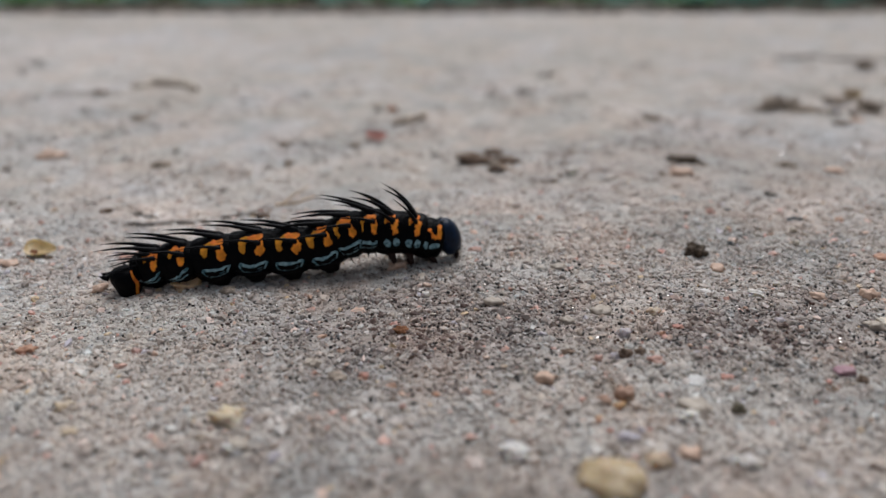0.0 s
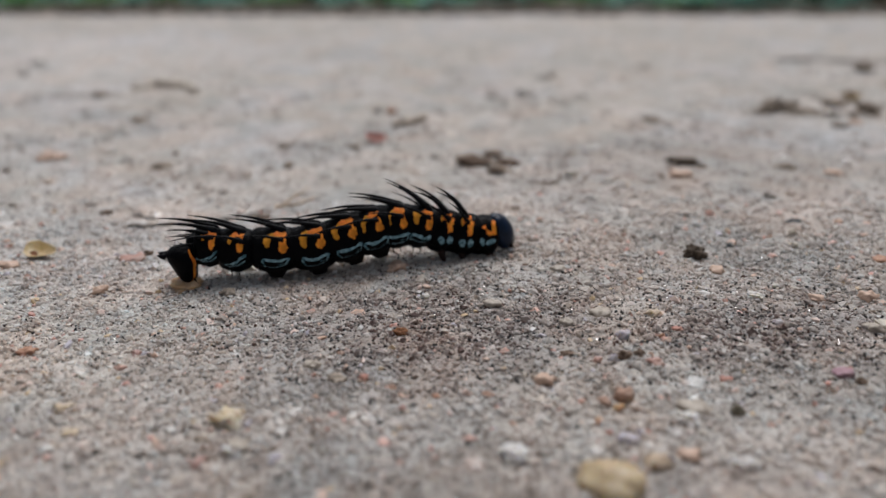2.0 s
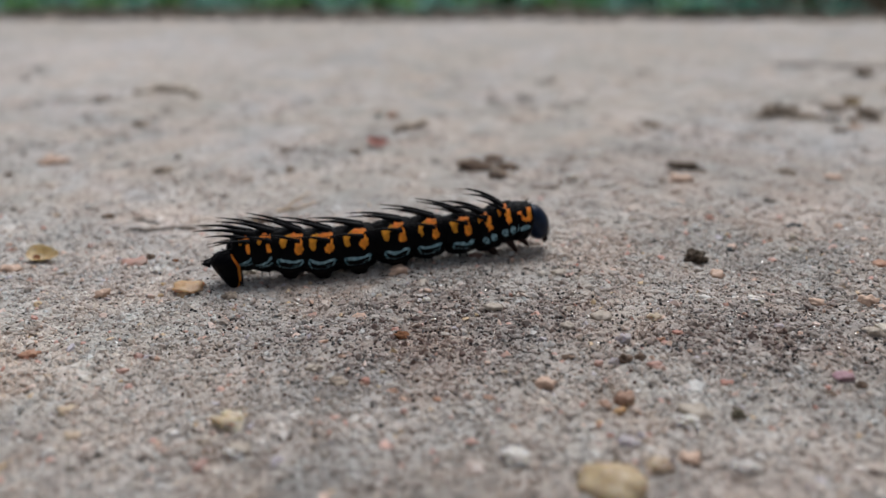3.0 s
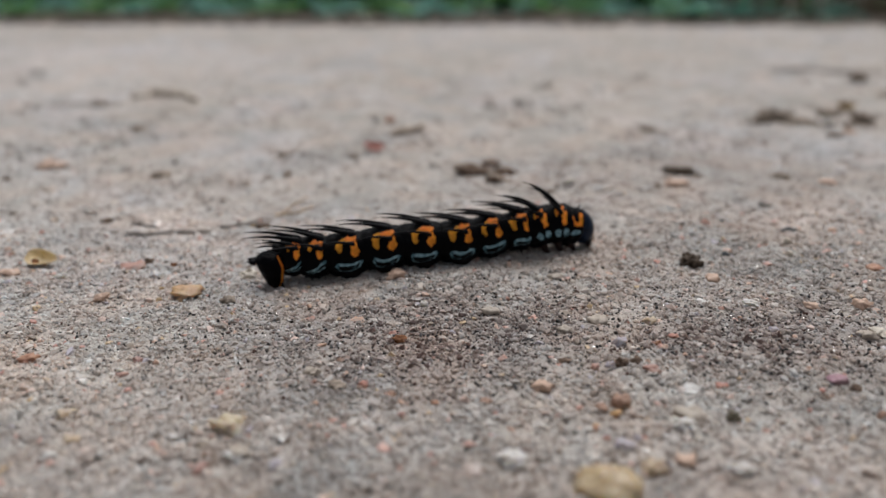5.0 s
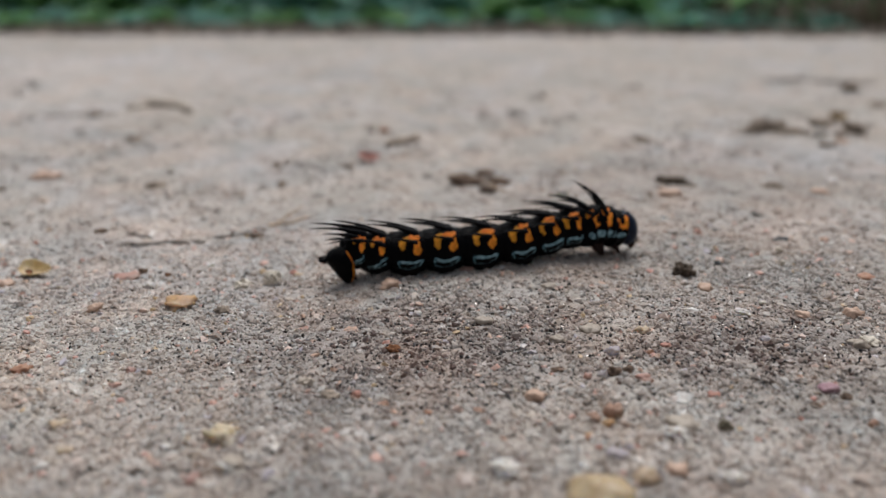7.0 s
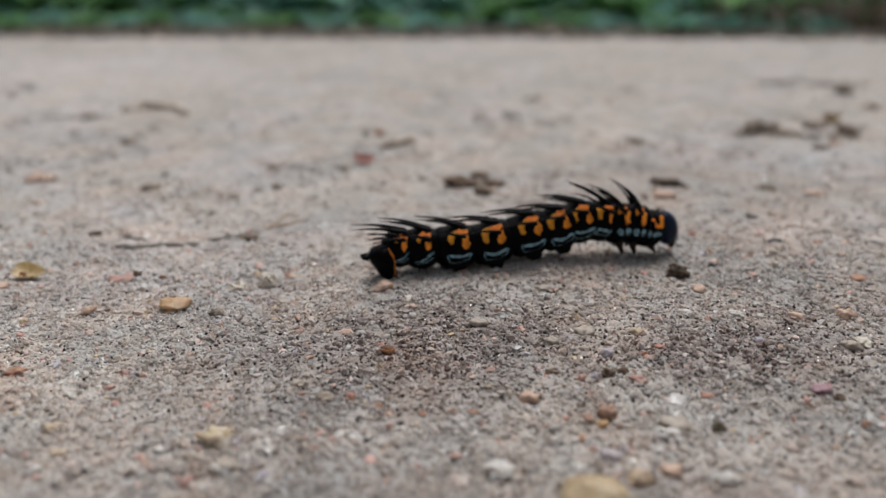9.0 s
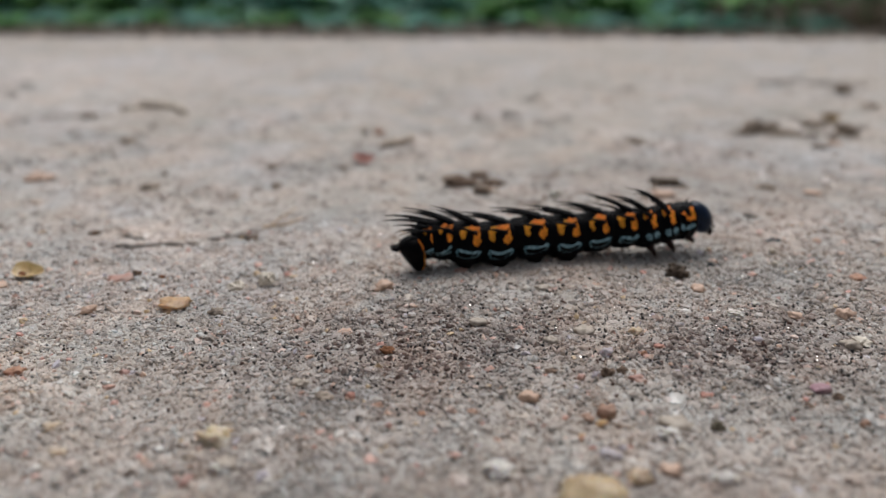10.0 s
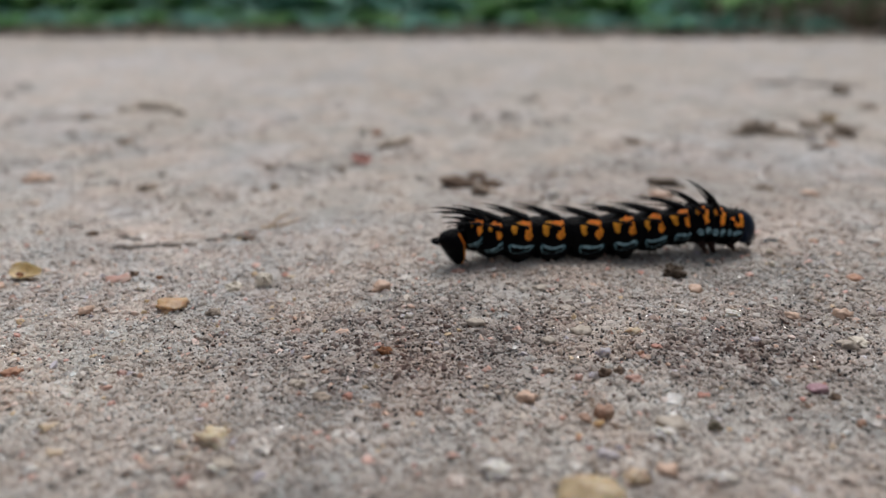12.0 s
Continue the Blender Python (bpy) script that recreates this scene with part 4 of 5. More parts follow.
clod(79.4, 149.6, 3.85, 1.25, "brown")
pebble(83.3, 152.3, 2.53, 1.38, "peach")
crumb(97.1, 168.5, 2.78, 1.01, "grey")
twig(101.2, 236.1, 116.6, 241.2, 1.38, "grey", 1.0)
twig(115.7, 239.2, 132.7, 231.8, 1.05, "grey")
clod(119.6, 221.1, 5.20, 2.76, "umber")
twig(-75.5, 188.6, -58.9, 182.2, 2.5, "pale", 7.0)
clod(-81.6, 183.0, 3.66, 1.27, "umber")
crumb(-76.8, 183.1, 2.74, 0.70, "grey")
twig(-92.4, 183.4, -83.4, 183.3, 0.54, "brown")
crumb(-113.6, 220.8, 3.02, 0.84, "grey")
crumb(-114.8, 213.1, 2.02, 0.72, "grey")
crumb(-89.7, 217.1, 2.06, 0.64, "grey")
crumb(-62.0, 155.8, 2.62, 0.67, "umber")
crumb(-46.3, 142.2, 1.40, 0.56, "grey")
pebble(-59.0, 133.2, 2.44, 0.81, "white")
crumb(-62.8, 136.6, 1.94, 0.48, "grey")
crumb(-77.2, 165.5, 3.02, 0.50, "grey")
crumb(-62.3, 171.5, 2.02, 0.51, "grey")
crumb(-29.3, 137.8, 1.85, 0.60, "umber")
crumb(-25.8, 123.2, 1.52, 0.67, "umber")
crumb(-29.2, 121.9, 0.95, 0.43, "grey")
crumb(-42.0, 119.5, 1.33, 0.37, "grey")
crumb(-46.9, 122.9, 2.27, 0.54, "umber")
pebble(-46.6, 130.3, 1.40, 0.80, "white")
clod(5.5, 122.7, 5.62, 1.63, "brown")
clod(8.6, 127.9, 3.18, 0.78, "brown")
clod(10.6, 121.8, 3.72, 1.14, "brown")
clod(8.9, 117.8, 3.28, 0.59, "brown")
twig(7.6, 120.8, 11.2, 116.4, 0.33, "straw", 1.5)
crumb(-15.7, 135.2, 1.65, 0.60, "umber")
crumb(-8.0, 134.7, 1.65, 0.52, "umber")
crumb(-1.0, 128.2, 2.12, 0.56, "grey")
pebble(-11.2, 167.4, 1.50, 1.50, "peach")
pebble(-14.2, 165.1, 1.73, 1.24, "white")
crumb(-16.9, 121.6, 1.08, 0.48, "grey")
crumb(-18.8, 118.5, 1.45, 0.42, "grey")
crumb(22.2, 129.0, 1.11, 0.57, "umber")
pebble(20.0, 114.6, 1.96, 0.98, "white")
crumb(18.1, 113.8, 0.70, 0.56, "brown")
crumb(22.0, 113.2, 0.70, 0.51, "umber")
crumb(23.4, 165.8, 1.25, 0.58, "grey")
crumb(14.4, 152.7, 2.16, 0.53, "grey")
crumb(0.0, 137.2, 1.96, 0.42, "grey")
crumb(11.7, 184.1, 2.56, 0.63, "grey")
crumb(4.5, 199.6, 1.91, 0.68, "grey")
crumb(26.7, 206.2, 2.84, 0.61, "grey")
crumb(34.0, 114.3, 1.14, 0.74, "umber")
crumb(28.5, 128.1, 1.70, 0.34, "grey")
crumb(47.6, 115.9, 1.94, 0.36, "grey")
crumb(54.3, 96.7, 1.43, 0.31, "grey")
crumb(58.0, 96.4, 1.10, 0.31, "grey")
crumb(40.1, 106.9, 1.32, 0.24, "grey")
crumb(38.0, 96.2, 1.10, 0.19, "slate")
crumb(44.0, 87.1, 1.01, 0.31, "umber")
crumb(34.5, 85.0, 0.88, 0.26, "umber")
crumb(27.5, 79.6, 0.73, 0.29, "dark")
crumb(41.7, 75.3, 0.79, 0.28, "dark")
crumb(35.5, 100.5, 1.71, 0.23, "grey")
pebble(50.8, 92.4, 1.18, 0.66, "peach")
crumb(40.5, 89.7, 0.93, 0.21, "grey")
pebble(42.8, 87.6, 0.84, 0.56, "cream")
pebble(41.3, 83.4, 0.94, 0.54, "cream")



# ---- the green edge behind the sand ----
clod(-13, 430, 20, 10, "brown")
clod(60, 424, 12, 5, "grey")
clod(118, 426, 16, 6, "grey")


def leaf_mesh(name, length, width, material):
    verts, n = [], 9
    for i in range(n):
        f = i / (n - 1)
        w = width * 0.5 * math.sin(math.pi * min(1, f * 0.96 + 0.03)) ** 0.75
        for s in (-1, 0, 1):
            verts.append(Vector((f * length, s * w, 0.18 * length * f - 0.35 * length * f * f + abs(s) * w * 0.25)) * MM)
    return mesh_of(name, verts, grid_faces(n, 3, False), material)


def weed(x, y, tall, count, leaf, name, label, seed):
    rnd = random.Random(seed)
    base = tagged(new(name), label, "weed", "weeds at the edge of the sand")
    base.matrix_basis = pose(x * MM, y * MM, 0)
    bend = [(rnd.uniform(-4, 4) * i, rnd.uniform(-4, 4) * i, tall * i / 4 - 2) for i in range(5)]
    part("stem", tube("stem", bend, [1.3, 1.2, 1.0, 0.8, 0.4], STEM, 7), base)
    for i in range(count):
        f = (i + 0.3) / count
        k = min(3, int(f * 4))
        at = Vector(bend[k]).lerp(Vector(bend[k + 1]), f * 4 - k)
        part("leaf", leaf, base, pose(at.x * MM, at.y * MM, max(2.0, at.z) * MM, rnd.uniform(-20, 20), rnd.uniform(-38, 4), i * 137.5 + rnd.uniform(-20, 20)))
    return base


BROAD, NARROW = leaf_mesh("leaf", 26, 13, LEAF_A), leaf_mesh("leaf", 30, 9, LEAF_B)
SMALL_A, SMALL_B = leaf_mesh("leaf", 13, 8, LEAF_A), leaf_mesh("leaf", 15, 5, LEAF_B)
plants = [weed(-150, 420, 4, 9, SMALL_A, "creeping_weed", "tiny creeping green weed at the edge of the sand", 1),
          weed(-60, 421, 5, 10, SMALL_B, "creeping_weed", "tiny creeping blue-green weed at the edge of the sand", 2),
          weed(40, 436, 14, 12, BROAD, "broadleaf_weed", "low green broadleaf weed behind the sand", 3),
          weed(150, 440, 18, 12, NARROW, "narrowleaf_weed", "low blue-green narrow-leaved weed behind the sand", 4)]
rnd = random.Random(12)
for row, (depth, count) in enumerate(((392, 12), (404, 24), (414, 30), (424, 34), (435, 28), (444, 28), (456, 24), (474, 24), (500, 20), (540, 18))):
    for i in range(count):
        x = (-0.85 + 1.7 * (i + rnd.random() * 0.9) / count) * 440
        kind = 1 if row == 0 else rnd.randrange(2) + (0 if row < 5 else 2)
        copy_thing(plants[kind], pose(x * MM, (depth + 6 + 9 * math.sin(x / 31) + 7 * math.sin(x / 83 + 2) + rnd.uniform(-6, 7)) * MM, 0.05 * max(0, depth - 420) * MM, 0, 0, rnd.uniform(0, 360)))


def build_grass(name, label, n, x0, x1, y0, deep, low, high, material, seed):
    """A strip of grass blades behind the weeds; x0 and x1 bound it, in mm."""
    rng = np.random.default_rng(seed)
    y = y0 + 1.6 * deep * rng.beta(0.8, 2.5, n)
    x = x0 + (x1 - x0) * rng.beta(2.0, 2.0, n)  # thinning towards both ends
    y = y + 0.02 * deep * (np.sin(x / 61) + np.sin(x / 143 + 1.7) + np.sin(x / 23))  # a ragged front
    tall = rng.uniform(low, high, n) * (1 + np.minimum(y - y0, 900) / 300)
    wide, lean, turn = rng.uniform(1.2, 3.0, n), rng.normal(0, 0.45, n), rng.random(n) * 6.283
    verts = np.zeros((n, 7, 3))
    for i, (f, w) in enumerate(((0, 1), (0, -1), (0.4, 0.9), (0.4, -0.9), (0.75, 0.6), (0.75, -0.6), (1, 0))):
        along = lean * tall * f * f
        verts[:, i, 0] = x + np.cos(turn) * w * wide / 2 - np.sin(turn) * along
        verts[:, i, 1] = y + np.sin(turn) * w * wide / 2 + np.cos(turn) * along
        verts[:, i, 2] = tall * f
    tri = np.array([[0, 1, 3], [0, 3, 2], [2, 3, 5], [2, 5, 4], [4, 5, 6]])
    faces = (tri[None] + (np.arange(n) * 7)[:, None, None]).reshape(-1, 3)
    me = bpy.data.meshes.new(name)
    fill_mesh(me, verts.reshape(-1, 3) * MM, faces, material, True)
    tagged(new(name, me), label, "grass", kind="stuff")


build_grass("grass", "dense dark green grass behind the sand", 34000, -1500, 1500, 470, 900, 12, 34, GRASS, 9)
build_grass("meadow_grass", "rough green grass spreading away behind the sand", 60000, -5200, 5200, 490, 4200, 16, 42, GRASS, 19)
build_grass("dry_grass", "dry brown grass litter at the edge of the sand", 2600, 130, 480, 396, 90, 4, 20, DRY_GRASS, 10)
build_grass("leaf_litter", "thin pale litter along the edge of the sand", 7500, -600, 600, 376, 64, 0.8, 4.5, PALE_LITTER, 11)


# ---- what moves ----
def ride(thing, rows):
    """Keys a ring of the body in the caterpillar's space: seconds, mm along it, mm up, tilt in degrees."""
    walk(thing, [(t, pose(x * MM, 0, z * MM, 0, -tilt, 0)) for t, x, z, tilt in rows])


def motions():
    # seconds, mm across and along the sand, heading in degrees
    root_rows = [(0, -15.21, 79.18, 8.77), (0.5, -13.64, 79.72, 9.12), (1, -12.54, 80.16, 9.43), (1.5, -11.17, 80.63, 9.70), (2, -9.30, 81.19, 9.92), (2.5, -8.02, 81.62, 10.09), (3, -6.36, 82.10, 10.22), (3.5, -5.11, 82.49, 10.30), (4, -3.22, 82.99, 10.34), (4.5, -1.32, 83.48, 10.34), (5, 0.49, 83.93, 10.29), (5.5, 1.67, 84.24, 10.19), (6, 4.27, 84.82, 10.05), (6.5, 6.06, 85.23, 9.87), (7, 7.96, 85.63, 9.64), (7.5, 9.17, 85.89, 9.36), (8, 10.58, 86.16, 9.04), (8.5, 12.09, 86.45, 8.66), (9, 13.40, 86.67, 8.25), (9.5, 14.68, 86.87, 7.78), (10, 15.83, 87.03, 7.24), (10.5, 17.47, 87.28, 6.66), (11, 19.35, 87.55, 6.03), (11.5, 20.97, 87.75, 5.35), (12, 22.57, 87.94, 4.58)]
    ride(caterpillar_parts["A8"], [(0, -16.53, 2.24, 2.9), (0.5, -16.76, 2.84, 0.3), (1, -15.29, 3.92, 0.3), (1.5, -15.23, 4.47, -2.1), (2, -16.69, 4.26, -3.8), (2.5, -17.74, 3.89, -2.1), (3, -16.04, 3.80, -0.9), (3.5, -15.44, 3.93, -0.4), (4, -16.04, 3.64, -0.1), (4.5, -17.02, 3.73, -1.1), (5, -17.81, 2.97, -0.7), (5.5, -15.91, 3.91, 0.0), (6, -15.57, 3.18, 2.7), (6.5, -16.51, 2.68, 3.0), (7, -17.33, 4.32, -3.6), (7.5, -16.91, 3.60, -0.4), (8, -15.65, 4.24, 1.6), (8.5, -15.68, 4.27, 2.4), (9, -17.21, 4.16, -0.2), (9.5, -17.80, 4.07, -0.1), (10, -16.15, 4.87, -1.4), (10.5, -14.65, 5.05, 5.4), (11, -16.02, 4.24, -0.4), (11.5, -17.12, 4.12, 0.5), (12, -16.91, 5.30, -1.9)])
    ride(caterpillar_parts["A7"], [(0, -13.76, 2.59, 3.0), (0.5, -14.61, 2.89, 0.0), (1, -13.22, 3.98, 0.1), (1.5, -12.44, 4.09, -1.4), (2, -13.86, 3.70, -3.5), (2.5, -14.99, 3.59, -2.0), (3, -13.92, 3.76, -1.5), (3.5, -13.00, 3.82, -0.1), (4, -13.30, 3.55, 0.3), (4.5, -14.55, 3.55, -0.9), (5, -15.33, 2.84, -0.2), (5.5, -13.81, 3.87, 0.5), (6, -12.79, 3.46, 3.3), (6.5, -13.96, 3.04, 3.0), (7, -15.15, 3.80, -3.3), (7.5, -14.62, 3.53, -0.2), (8, -13.47, 4.40, 1.6), (8.5, -13.22, 4.46, 2.6), (9, -14.49, 4.10, -0.1), (9.5, -15.14, 4.01, 0.0), (10, -14.30, 4.86, -2.9), (10.5, -12.68, 5.52, 5.7), (11, -13.24, 4.12, -0.1), (11.5, -14.38, 4.32, 0.0), (12, -14.64, 4.66, -2.8)])
    ride(caterpillar_parts["A6"], [(0, -9.81, 2.95, 7.3), (0.5, -11.35, 2.84, 0.8), (1, -10.49, 3.94, -5.3), (1.5, -8.88, 4.19, 5.3), (2, -9.63, 3.43, -2.5), (2.5, -10.93, 3.41, -4.0), (3, -11.21, 3.54, -6.3), (3.5, -9.82, 3.91, 1.7), (4, -9.42, 3.68, 5.1), (4.5, -10.64, 3.52, 0.3), (5, -11.67, 2.92, 4.8), (5.5, -11.05, 3.99, 1.4), (6, -9.01, 3.94, 13.9), (6.5, -10.07, 3.33, 4.2), (7, -11.39, 3.64, -0.6), (7.5, -11.36, 3.57, 1.8), (8, -10.41, 4.56, 3.2), (8.5, -9.66, 4.75, 7.0), (9, -10.38, 4.11, 2.0), (9.5, -11.14, 4.05, 2.6), (10, -11.54, 4.41, -8.0), (10.5, -9.79, 6.02, 5.8), (11, -9.26, 4.20, 8.3), (11.5, -10.33, 4.20, -0.4), (12, -11.51, 4.59, -3.8)])
    ride(caterpillar_parts["A5"], [(0, -5.84, 3.32, 3.0), (0.5, -7.50, 3.00, 1.0), (1, -7.69, 3.64, -10.5), (1.5, -6.06, 4.52, 5.5), (2, -5.40, 3.47, 8.5), (2.5, -6.56, 3.20, 2.2), (3, -7.83, 3.32, -0.7), (3.5, -6.78, 4.00, -0.5), (4, -5.61, 4.01, 8.8), (4.5, -6.29, 3.60, 4.3), (5, -7.42, 3.32, 6.0), (5.5, -7.26, 3.98, -2.1), (6, -5.37, 4.74, 15.0), (6.5, -5.54, 3.49, 6.8), (7, -7.17, 3.76, 1.7), (7.5, -7.32, 3.73, 2.8), (8, -6.90, 4.70, 3.5), (8.5, -6.16, 5.11, 7.0), (9, -6.06, 4.36, 9.5), (9.5, -6.85, 4.32, 7.3), (10, -7.74, 4.28, 2.5), (10.5, -7.02, 5.97, -0.8), (11, -5.49, 5.00, 13.6), (11.5, -5.95, 4.36, 1.4), (12, -7.61, 4.50, -2.8)])
    ride(caterpillar_parts["A4"], [(0, -1.96, 3.28, 3.7), (0.5, -3.20, 2.99, 2.3), (1, -4.01, 3.15, -4.4), (1.5, -3.45, 4.55, -6.1), (2, -1.69, 4.28, 17.4), (2.5, -2.22, 3.67, 8.0), (3, -3.90, 3.51, 5.9), (3.5, -3.67, 3.84, -4.7), (4, -2.30, 4.44, 6.2), (4.5, -1.95, 3.99, 9.2), (5, -3.00, 3.57, 2.3), (5.5, -4.03, 3.81, -5.5), (6, -2.66, 5.09, 0.8), (6.5, -1.33, 4.07, 13.4), (7, -2.51, 3.84, 3.3), (7.5, -3.35, 3.90, 0.1), (8, -3.58, 4.86, -3.3), (8.5, -3.04, 5.36, -4.0), (9, -1.57, 5.19, 13.5), (9.5, -2.34, 4.90, 6.2), (10, -3.42, 4.74, 3.8), (10.5, -4.08, 5.99, -11.7), (11, -2.52, 5.40, -2.3), (11.5, -1.77, 4.45, 2.1), (12, -2.87, 4.39, 0.4)])
    ride(caterpillar_parts["A3"], [(0, 1.76, 3.71, 17.5), (0.5, 1.05, 3.27, 6.6), (1, 0.10, 3.28, 7.2), (1.5, -0.42, 4.12, -3.0), (2, 1.32, 4.93, 15.7), (2.5, 1.90, 4.05, 11.4), (3, 0.55, 3.93, 6.6), (3.5, -0.03, 3.63, 1.6), (4, 0.82, 4.58, 6.9), (4.5, 1.93, 4.48, 13.6), (5, 1.49, 3.58, 4.6), (5.5, 0.44, 3.48, 4.3), (6, 0.37, 4.79, -2.3), (6.5, 2.01, 4.75, 17.8), (7, 2.09, 4.16, 9.9), (7.5, 1.02, 3.80, 4.3), (8, 0.25, 4.46, -1.6), (8.5, 0.24, 4.84, -6.0), (9, 2.00, 5.74, 14.9), (9.5, 1.64, 5.02, 4.1), (10, 0.70, 4.74, 2.7), (10.5, -0.47, 5.07, -10.5), (11, 0.38, 4.87, -9.2), (11.5, 1.85, 4.66, 9.3), (12, 1.36, 4.67, 4.2)])
    ride(caterpillar_parts["A2"], [(0, 4.51, 4.71, 18.2), (0.5, 4.84, 3.67, 8.9), (1, 3.88, 3.86, 7.4), (1.5, 3.01, 4.35, 2.8), (2, 3.87, 5.35, 3.3), (2.5, 5.28, 4.73, 17.7), (3, 4.35, 4.19, 4.1), (3.5, 3.59, 4.05, 5.8), (4, 3.84, 4.98, 7.3), (4.5, 5.08, 5.17, 14.9), (5, 5.28, 4.05, 11.0), (5.5, 4.39, 4.28, 11.6), (6, 3.63, 4.95, 6.0), (6.5, 4.84, 5.57, 17.8), (7, 5.66, 4.86, 15.4), (7.5, 4.83, 4.36, 10.0), (8, 4.09, 4.76, 5.9), (8.5, 3.87, 4.87, 2.3), (9, 4.77, 6.39, 9.1), (9.5, 5.04, 5.32, 6.2), (10, 4.50, 5.06, 5.3), (10.5, 3.79, 5.04, 1.2), (11, 3.63, 4.76, -1.5), (11.5, 4.78, 5.29, 10.7), (12, 5.12, 4.93, 8.1)])
    ride(caterpillar_parts["A1"], [(0, 6.92, 5.07, 7.9), (0.5, 8.31, 4.09, 9.5), (1, 7.74, 3.99, 4.2), (1.5, 6.74, 4.39, 2.2), (2, 6.71, 5.15, -8.7), (2.5, 8.11, 5.54, 17.7), (3, 8.30, 4.34, 8.3), (3.5, 7.31, 4.16, 5.1), (4, 6.88, 5.11, 1.7), (4.5, 7.79, 5.60, 8.3), (5, 8.88, 4.58, 15.6), (5.5, 7.95, 4.55, 12.4), (6, 6.86, 5.28, 10.7), (6.5, 7.15, 5.97, 3.0), (7, 8.64, 5.43, 16.6), (7.5, 8.39, 4.73, 13.0), (8, 7.65, 5.01, 9.2), (8.5, 7.22, 5.04, 5.4), (9, 7.61, 6.39, -0.6), (9.5, 8.39, 5.59, 13.1), (10, 8.22, 5.29, 6.5), (10.5, 7.41, 5.27, 7.9), (11, 6.92, 4.82, 3.3), (11.5, 7.37, 5.46, -0.8), (12, 8.67, 5.52, 15.0)])
    ride(caterpillar_parts["T3"], [(0, 9.24, 5.17, -1.9), (0.5, 10.86, 4.39, 6.4), (1, 10.73, 4.24, 5.2), (1.5, 9.75, 4.56, 8.2), (2, 9.36, 4.80, -10.0), (2.5, 10.38, 5.85, 0.9), (3, 11.11, 4.89, 14.6), (3.5, 10.22, 4.44, 6.9), (4, 9.43, 5.10, -0.8), (4.5, 10.03, 5.69, -0.3), (5, 11.14, 5.17, 10.0), (5.5, 10.71, 5.24, 11.1), (6, 9.23, 5.68, 5.9), (6.5, 9.26, 5.73, -6.6), (7, 10.85, 5.93, 9.4), (7.5, 10.89, 5.34, 10.1), (8, 10.30, 5.47, 7.7), (8.5, 9.82, 5.30, 3.9), (9, 9.76, 6.36, -3.1), (9.5, 10.57, 6.25, 8.1), (10, 10.94, 5.63, 8.1), (10.5, 10.07, 5.72, 6.3), (11, 9.58, 5.07, 5.8), (11.5, 9.66, 5.29, -2.5), (12, 10.96, 6.13, 5.3)])
    ride(caterpillar_parts["T2"], [(0, 11.67, 4.92, -10.7), (0.5, 13.23, 4.64, -2.2), (1, 12.88, 4.47, 3.5), (1.5, 12.37, 5.21, 8.1), (2, 11.73, 4.27, -8.7), (2.5, 12.47, 5.60, -9.2), (3, 13.35, 5.66, 12.7), (3.5, 12.58, 4.82, 5.0), (4, 11.66, 5.08, -1.9), (4.5, 11.81, 5.54, -8.6), (5, 13.44, 5.40, -0.5), (5.5, 12.99, 5.54, 3.7), (6, 11.29, 5.74, 3.6), (6.5, 11.06, 5.51, -10.0), (7, 12.30, 6.03, -6.4), (7.5, 13.18, 5.59, 1.5), (8, 12.61, 5.69, 4.6), (8.5, 12.07, 5.41, 1.4), (9, 11.81, 6.16, -9.9), (9.5, 12.85, 6.22, -7.3), (10, 13.31, 6.04, 8.9), (10.5, 12.52, 5.85, 2.7), (11, 11.72, 5.33, 4.7), (11.5, 11.86, 5.25, -7.0), (12, 12.96, 5.94, -6.9)])
    ride(caterpillar_parts["T1"], [(0, 13.83, 4.30, -10.3), (0.5, 15.18, 4.22, -15.7), (1, 15.43, 4.53, 7.7), (1.5, 14.66, 5.27, 4.5), (2, 14.30, 4.03, -1.5), (2.5, 14.37, 5.19, -13.4), (3, 15.29, 5.84, -4.4), (3.5, 15.11, 4.89, 5.9), (4, 14.14, 4.97, 0.9), (4.5, 13.89, 5.09, -8.8), (5, 15.10, 5.14, -11.9), (5.5, 15.71, 5.55, 4.6), (6, 14.13, 5.99, 7.5), (6.5, 13.24, 5.02, -6.1), (7, 14.15, 5.56, -11.8), (7.5, 15.38, 5.47, -3.4), (8, 15.22, 5.87, 6.5), (8.5, 14.70, 5.44, 6.1), (9, 13.89, 5.62, -10.2), (9.5, 14.90, 5.66, -12.4), (10, 15.58, 6.38, 5.7), (10.5, 15.04, 5.96, 8.7), (11, 14.38, 5.47, 8.6), (11.5, 14.02, 4.72, -5.0), (12, 15.13, 5.59, -7.8)])
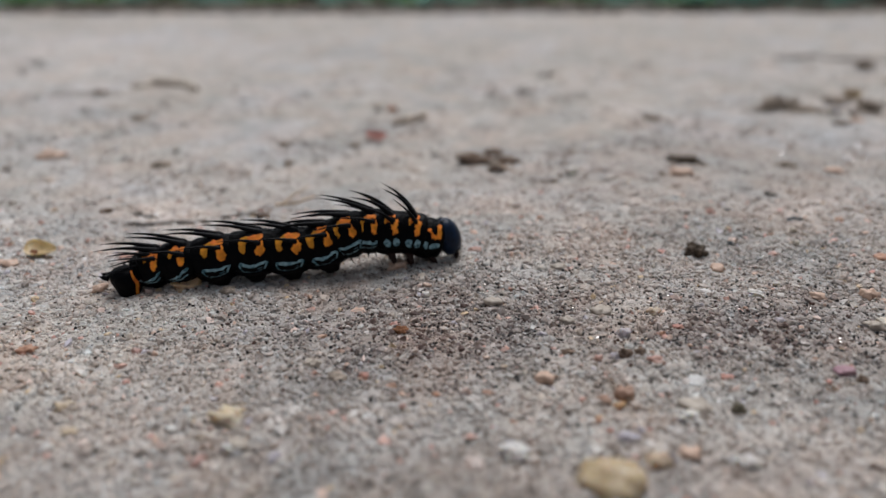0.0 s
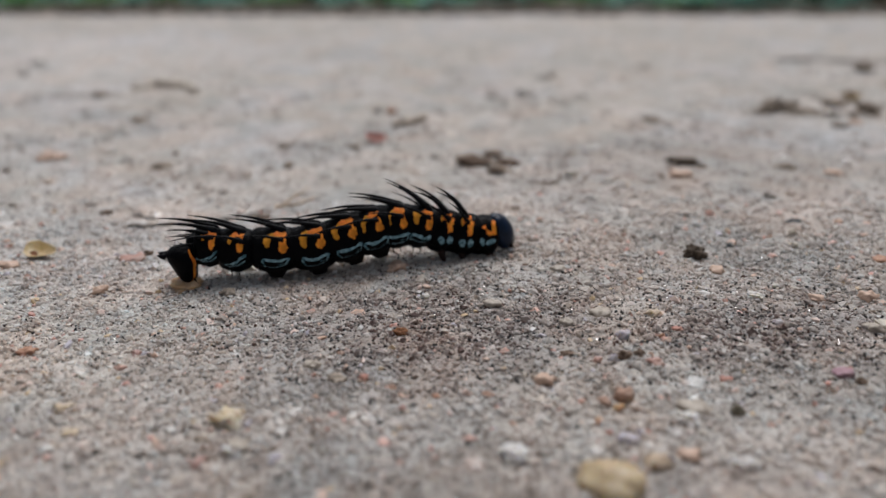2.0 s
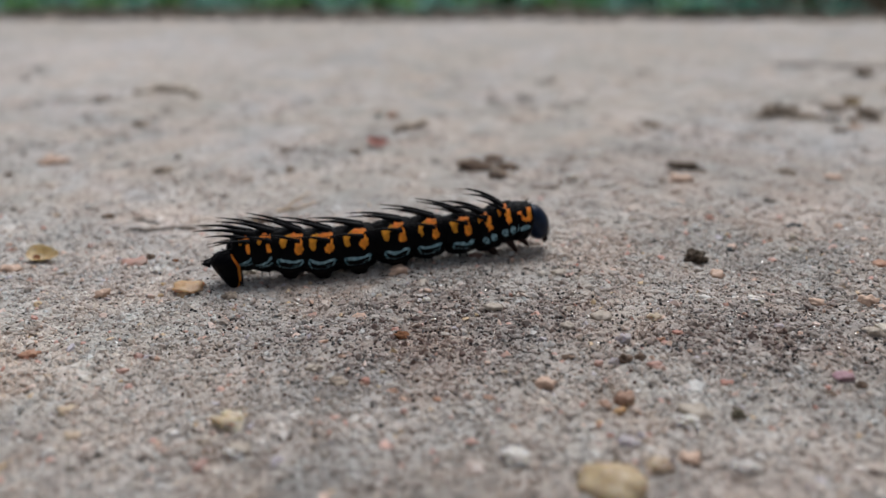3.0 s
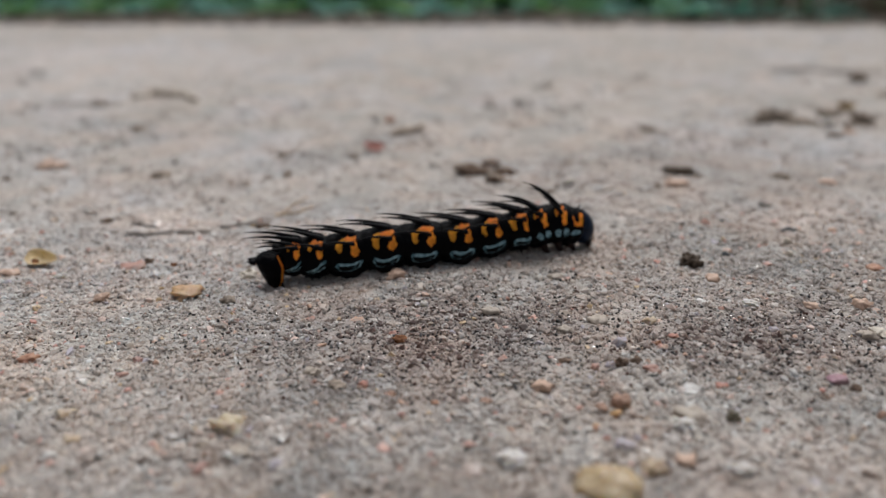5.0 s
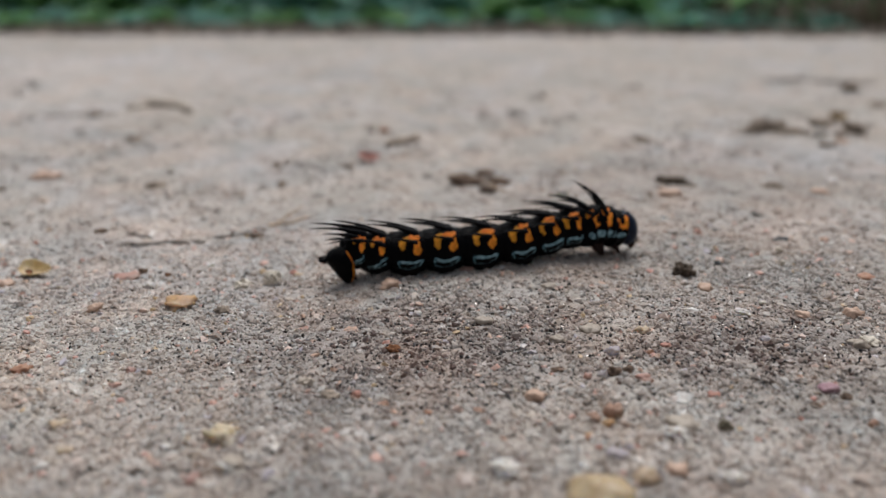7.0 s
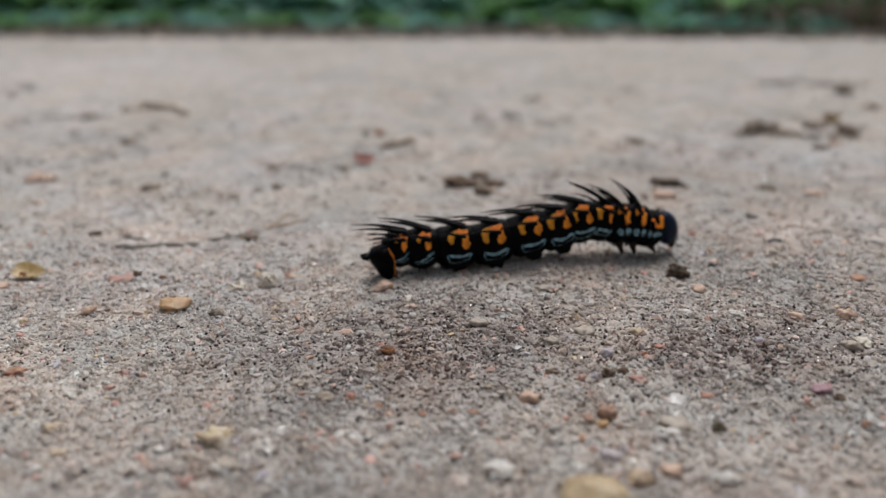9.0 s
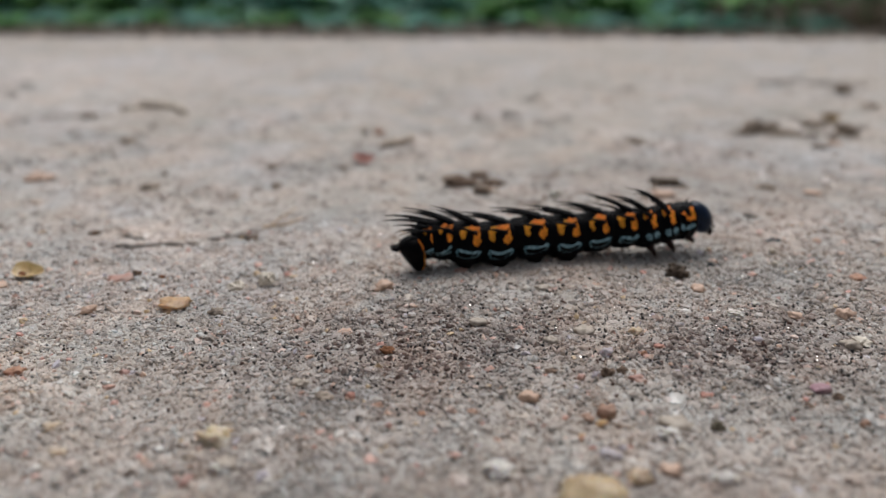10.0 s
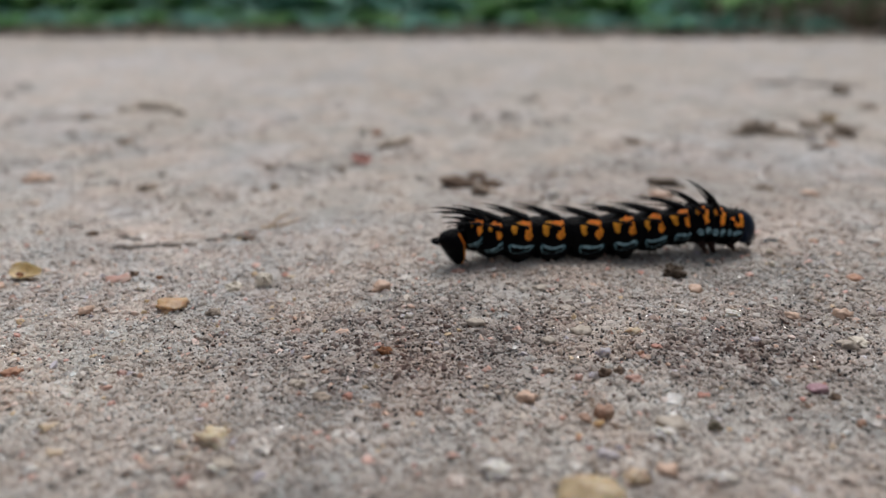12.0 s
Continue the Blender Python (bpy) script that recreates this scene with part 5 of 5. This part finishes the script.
    ride(caterpillar_parts["head"], [(0, 16.10, 4.10, -10.3), (0.5, 17.13, 3.52, -15.7), (1, 17.84, 5.15, 7.7), (1.5, 16.98, 5.57, 4.5), (2, 16.39, 4.15, -1.5), (2.5, 16.52, 4.63, -13.4), (3, 17.62, 5.33, -4.4), (3.5, 17.36, 5.31, 5.9), (4, 16.18, 5.15, 0.9), (4.5, 15.90, 4.92, -8.8), (5, 16.95, 4.65, -11.8), (5.5, 17.71, 5.92, 4.6), (6, 15.67, 6.32, 7.5), (6.5, 15.37, 5.04, -6.1), (7, 15.91, 5.26, -11.8), (7.5, 17.35, 5.41, -3.4), (8, 17.41, 6.24, 6.5), (8.5, 17.16, 5.98, 6.1), (9, 16.32, 5.31, -10.2), (9.5, 16.73, 5.33, -12.4), (10, 18.02, 6.53, 5.7), (10.5, 17.66, 6.67, 8.7), (11, 16.90, 6.15, 8.6), (11.5, 16.55, 4.81, -5.0), (12, 17.25, 5.30, -7.8)])
    ride(caterpillar_parts["A9"], [(0, -17.35, 2.02, 8.6), (0.5, -17.62, 2.65, 6.7), (1, -15.88, 3.60, 8.1), (1.5, -16.05, 4.21, 4.1), (2, -17.51, 4.05, 3.0), (2.5, -18.55, 3.79, 4.2), (3, -16.54, 3.53, 7.5), (3.5, -16.10, 3.64, 6.5), (4, -16.81, 3.50, 5.8), (4.5, -17.68, 3.63, 5.3), (5, -18.54, 2.91, 5.3), (5.5, -16.33, 3.52, 8.1), (6, -16.23, 3.07, 8.4), (6.5, -17.35, 2.69, 8.1), (7, -17.73, 4.15, 4.2), (7.5, -17.45, 3.41, 7.0), (8, -16.06, 4.03, 9.5), (8.5, -16.13, 4.13, 9.6), (9, -17.69, 4.01, 7.5), (9.5, -18.35, 4.00, 6.9), (10, -16.54, 4.75, 8.2), (10.5, -14.85, 4.84, 13.5), (11, -16.52, 4.11, 7.1), (11.5, -17.75, 4.06, 7.7), (12, -17.43, 5.05, 3.7)])
    ride(caterpillar_parts["tail"], [(0, -19.20, -1.59, -2.6), (0.5, -19.54, -0.93, -3.5), (1, -17.25, -0.27, 3.1), (1.5, -17.89, 0.47, -2.2), (2, -19.35, 0.40, -2.8), (2.5, -20.37, 0.42, -4.4), (3, -17.70, -0.21, 4.3), (3.5, -17.62, -0.15, 1.0), (4, -18.58, 0.00, -3.2), (4.5, -19.20, 0.24, -1.3), (5, -20.20, -0.41, -3.3), (5.5, -17.30, -0.54, 7.6), (6, -17.70, -0.37, -0.7), (6.5, -19.23, -0.47, -6.6), (7, -18.70, 0.55, 6.1), (7.5, -18.73, -0.22, 2.7), (8, -17.04, 0.36, 6.4), (8.5, -17.19, 0.61, 5.0), (9, -18.78, 0.50, 4.5), (9.5, -19.66, 0.65, 1.4), (10, -17.48, 1.27, 6.6), (10.5, -15.38, 1.18, 12.7), (11, -17.67, 0.56, 4.5), (11.5, -19.21, 0.75, 0.5), (12, -19.04, 1.56, 6.1)])
    walk(caterpillar, [(t, pose(x * MM, y * MM, 0, 0, 0, heading)) for t, x, y, heading in root_rows])


motions()
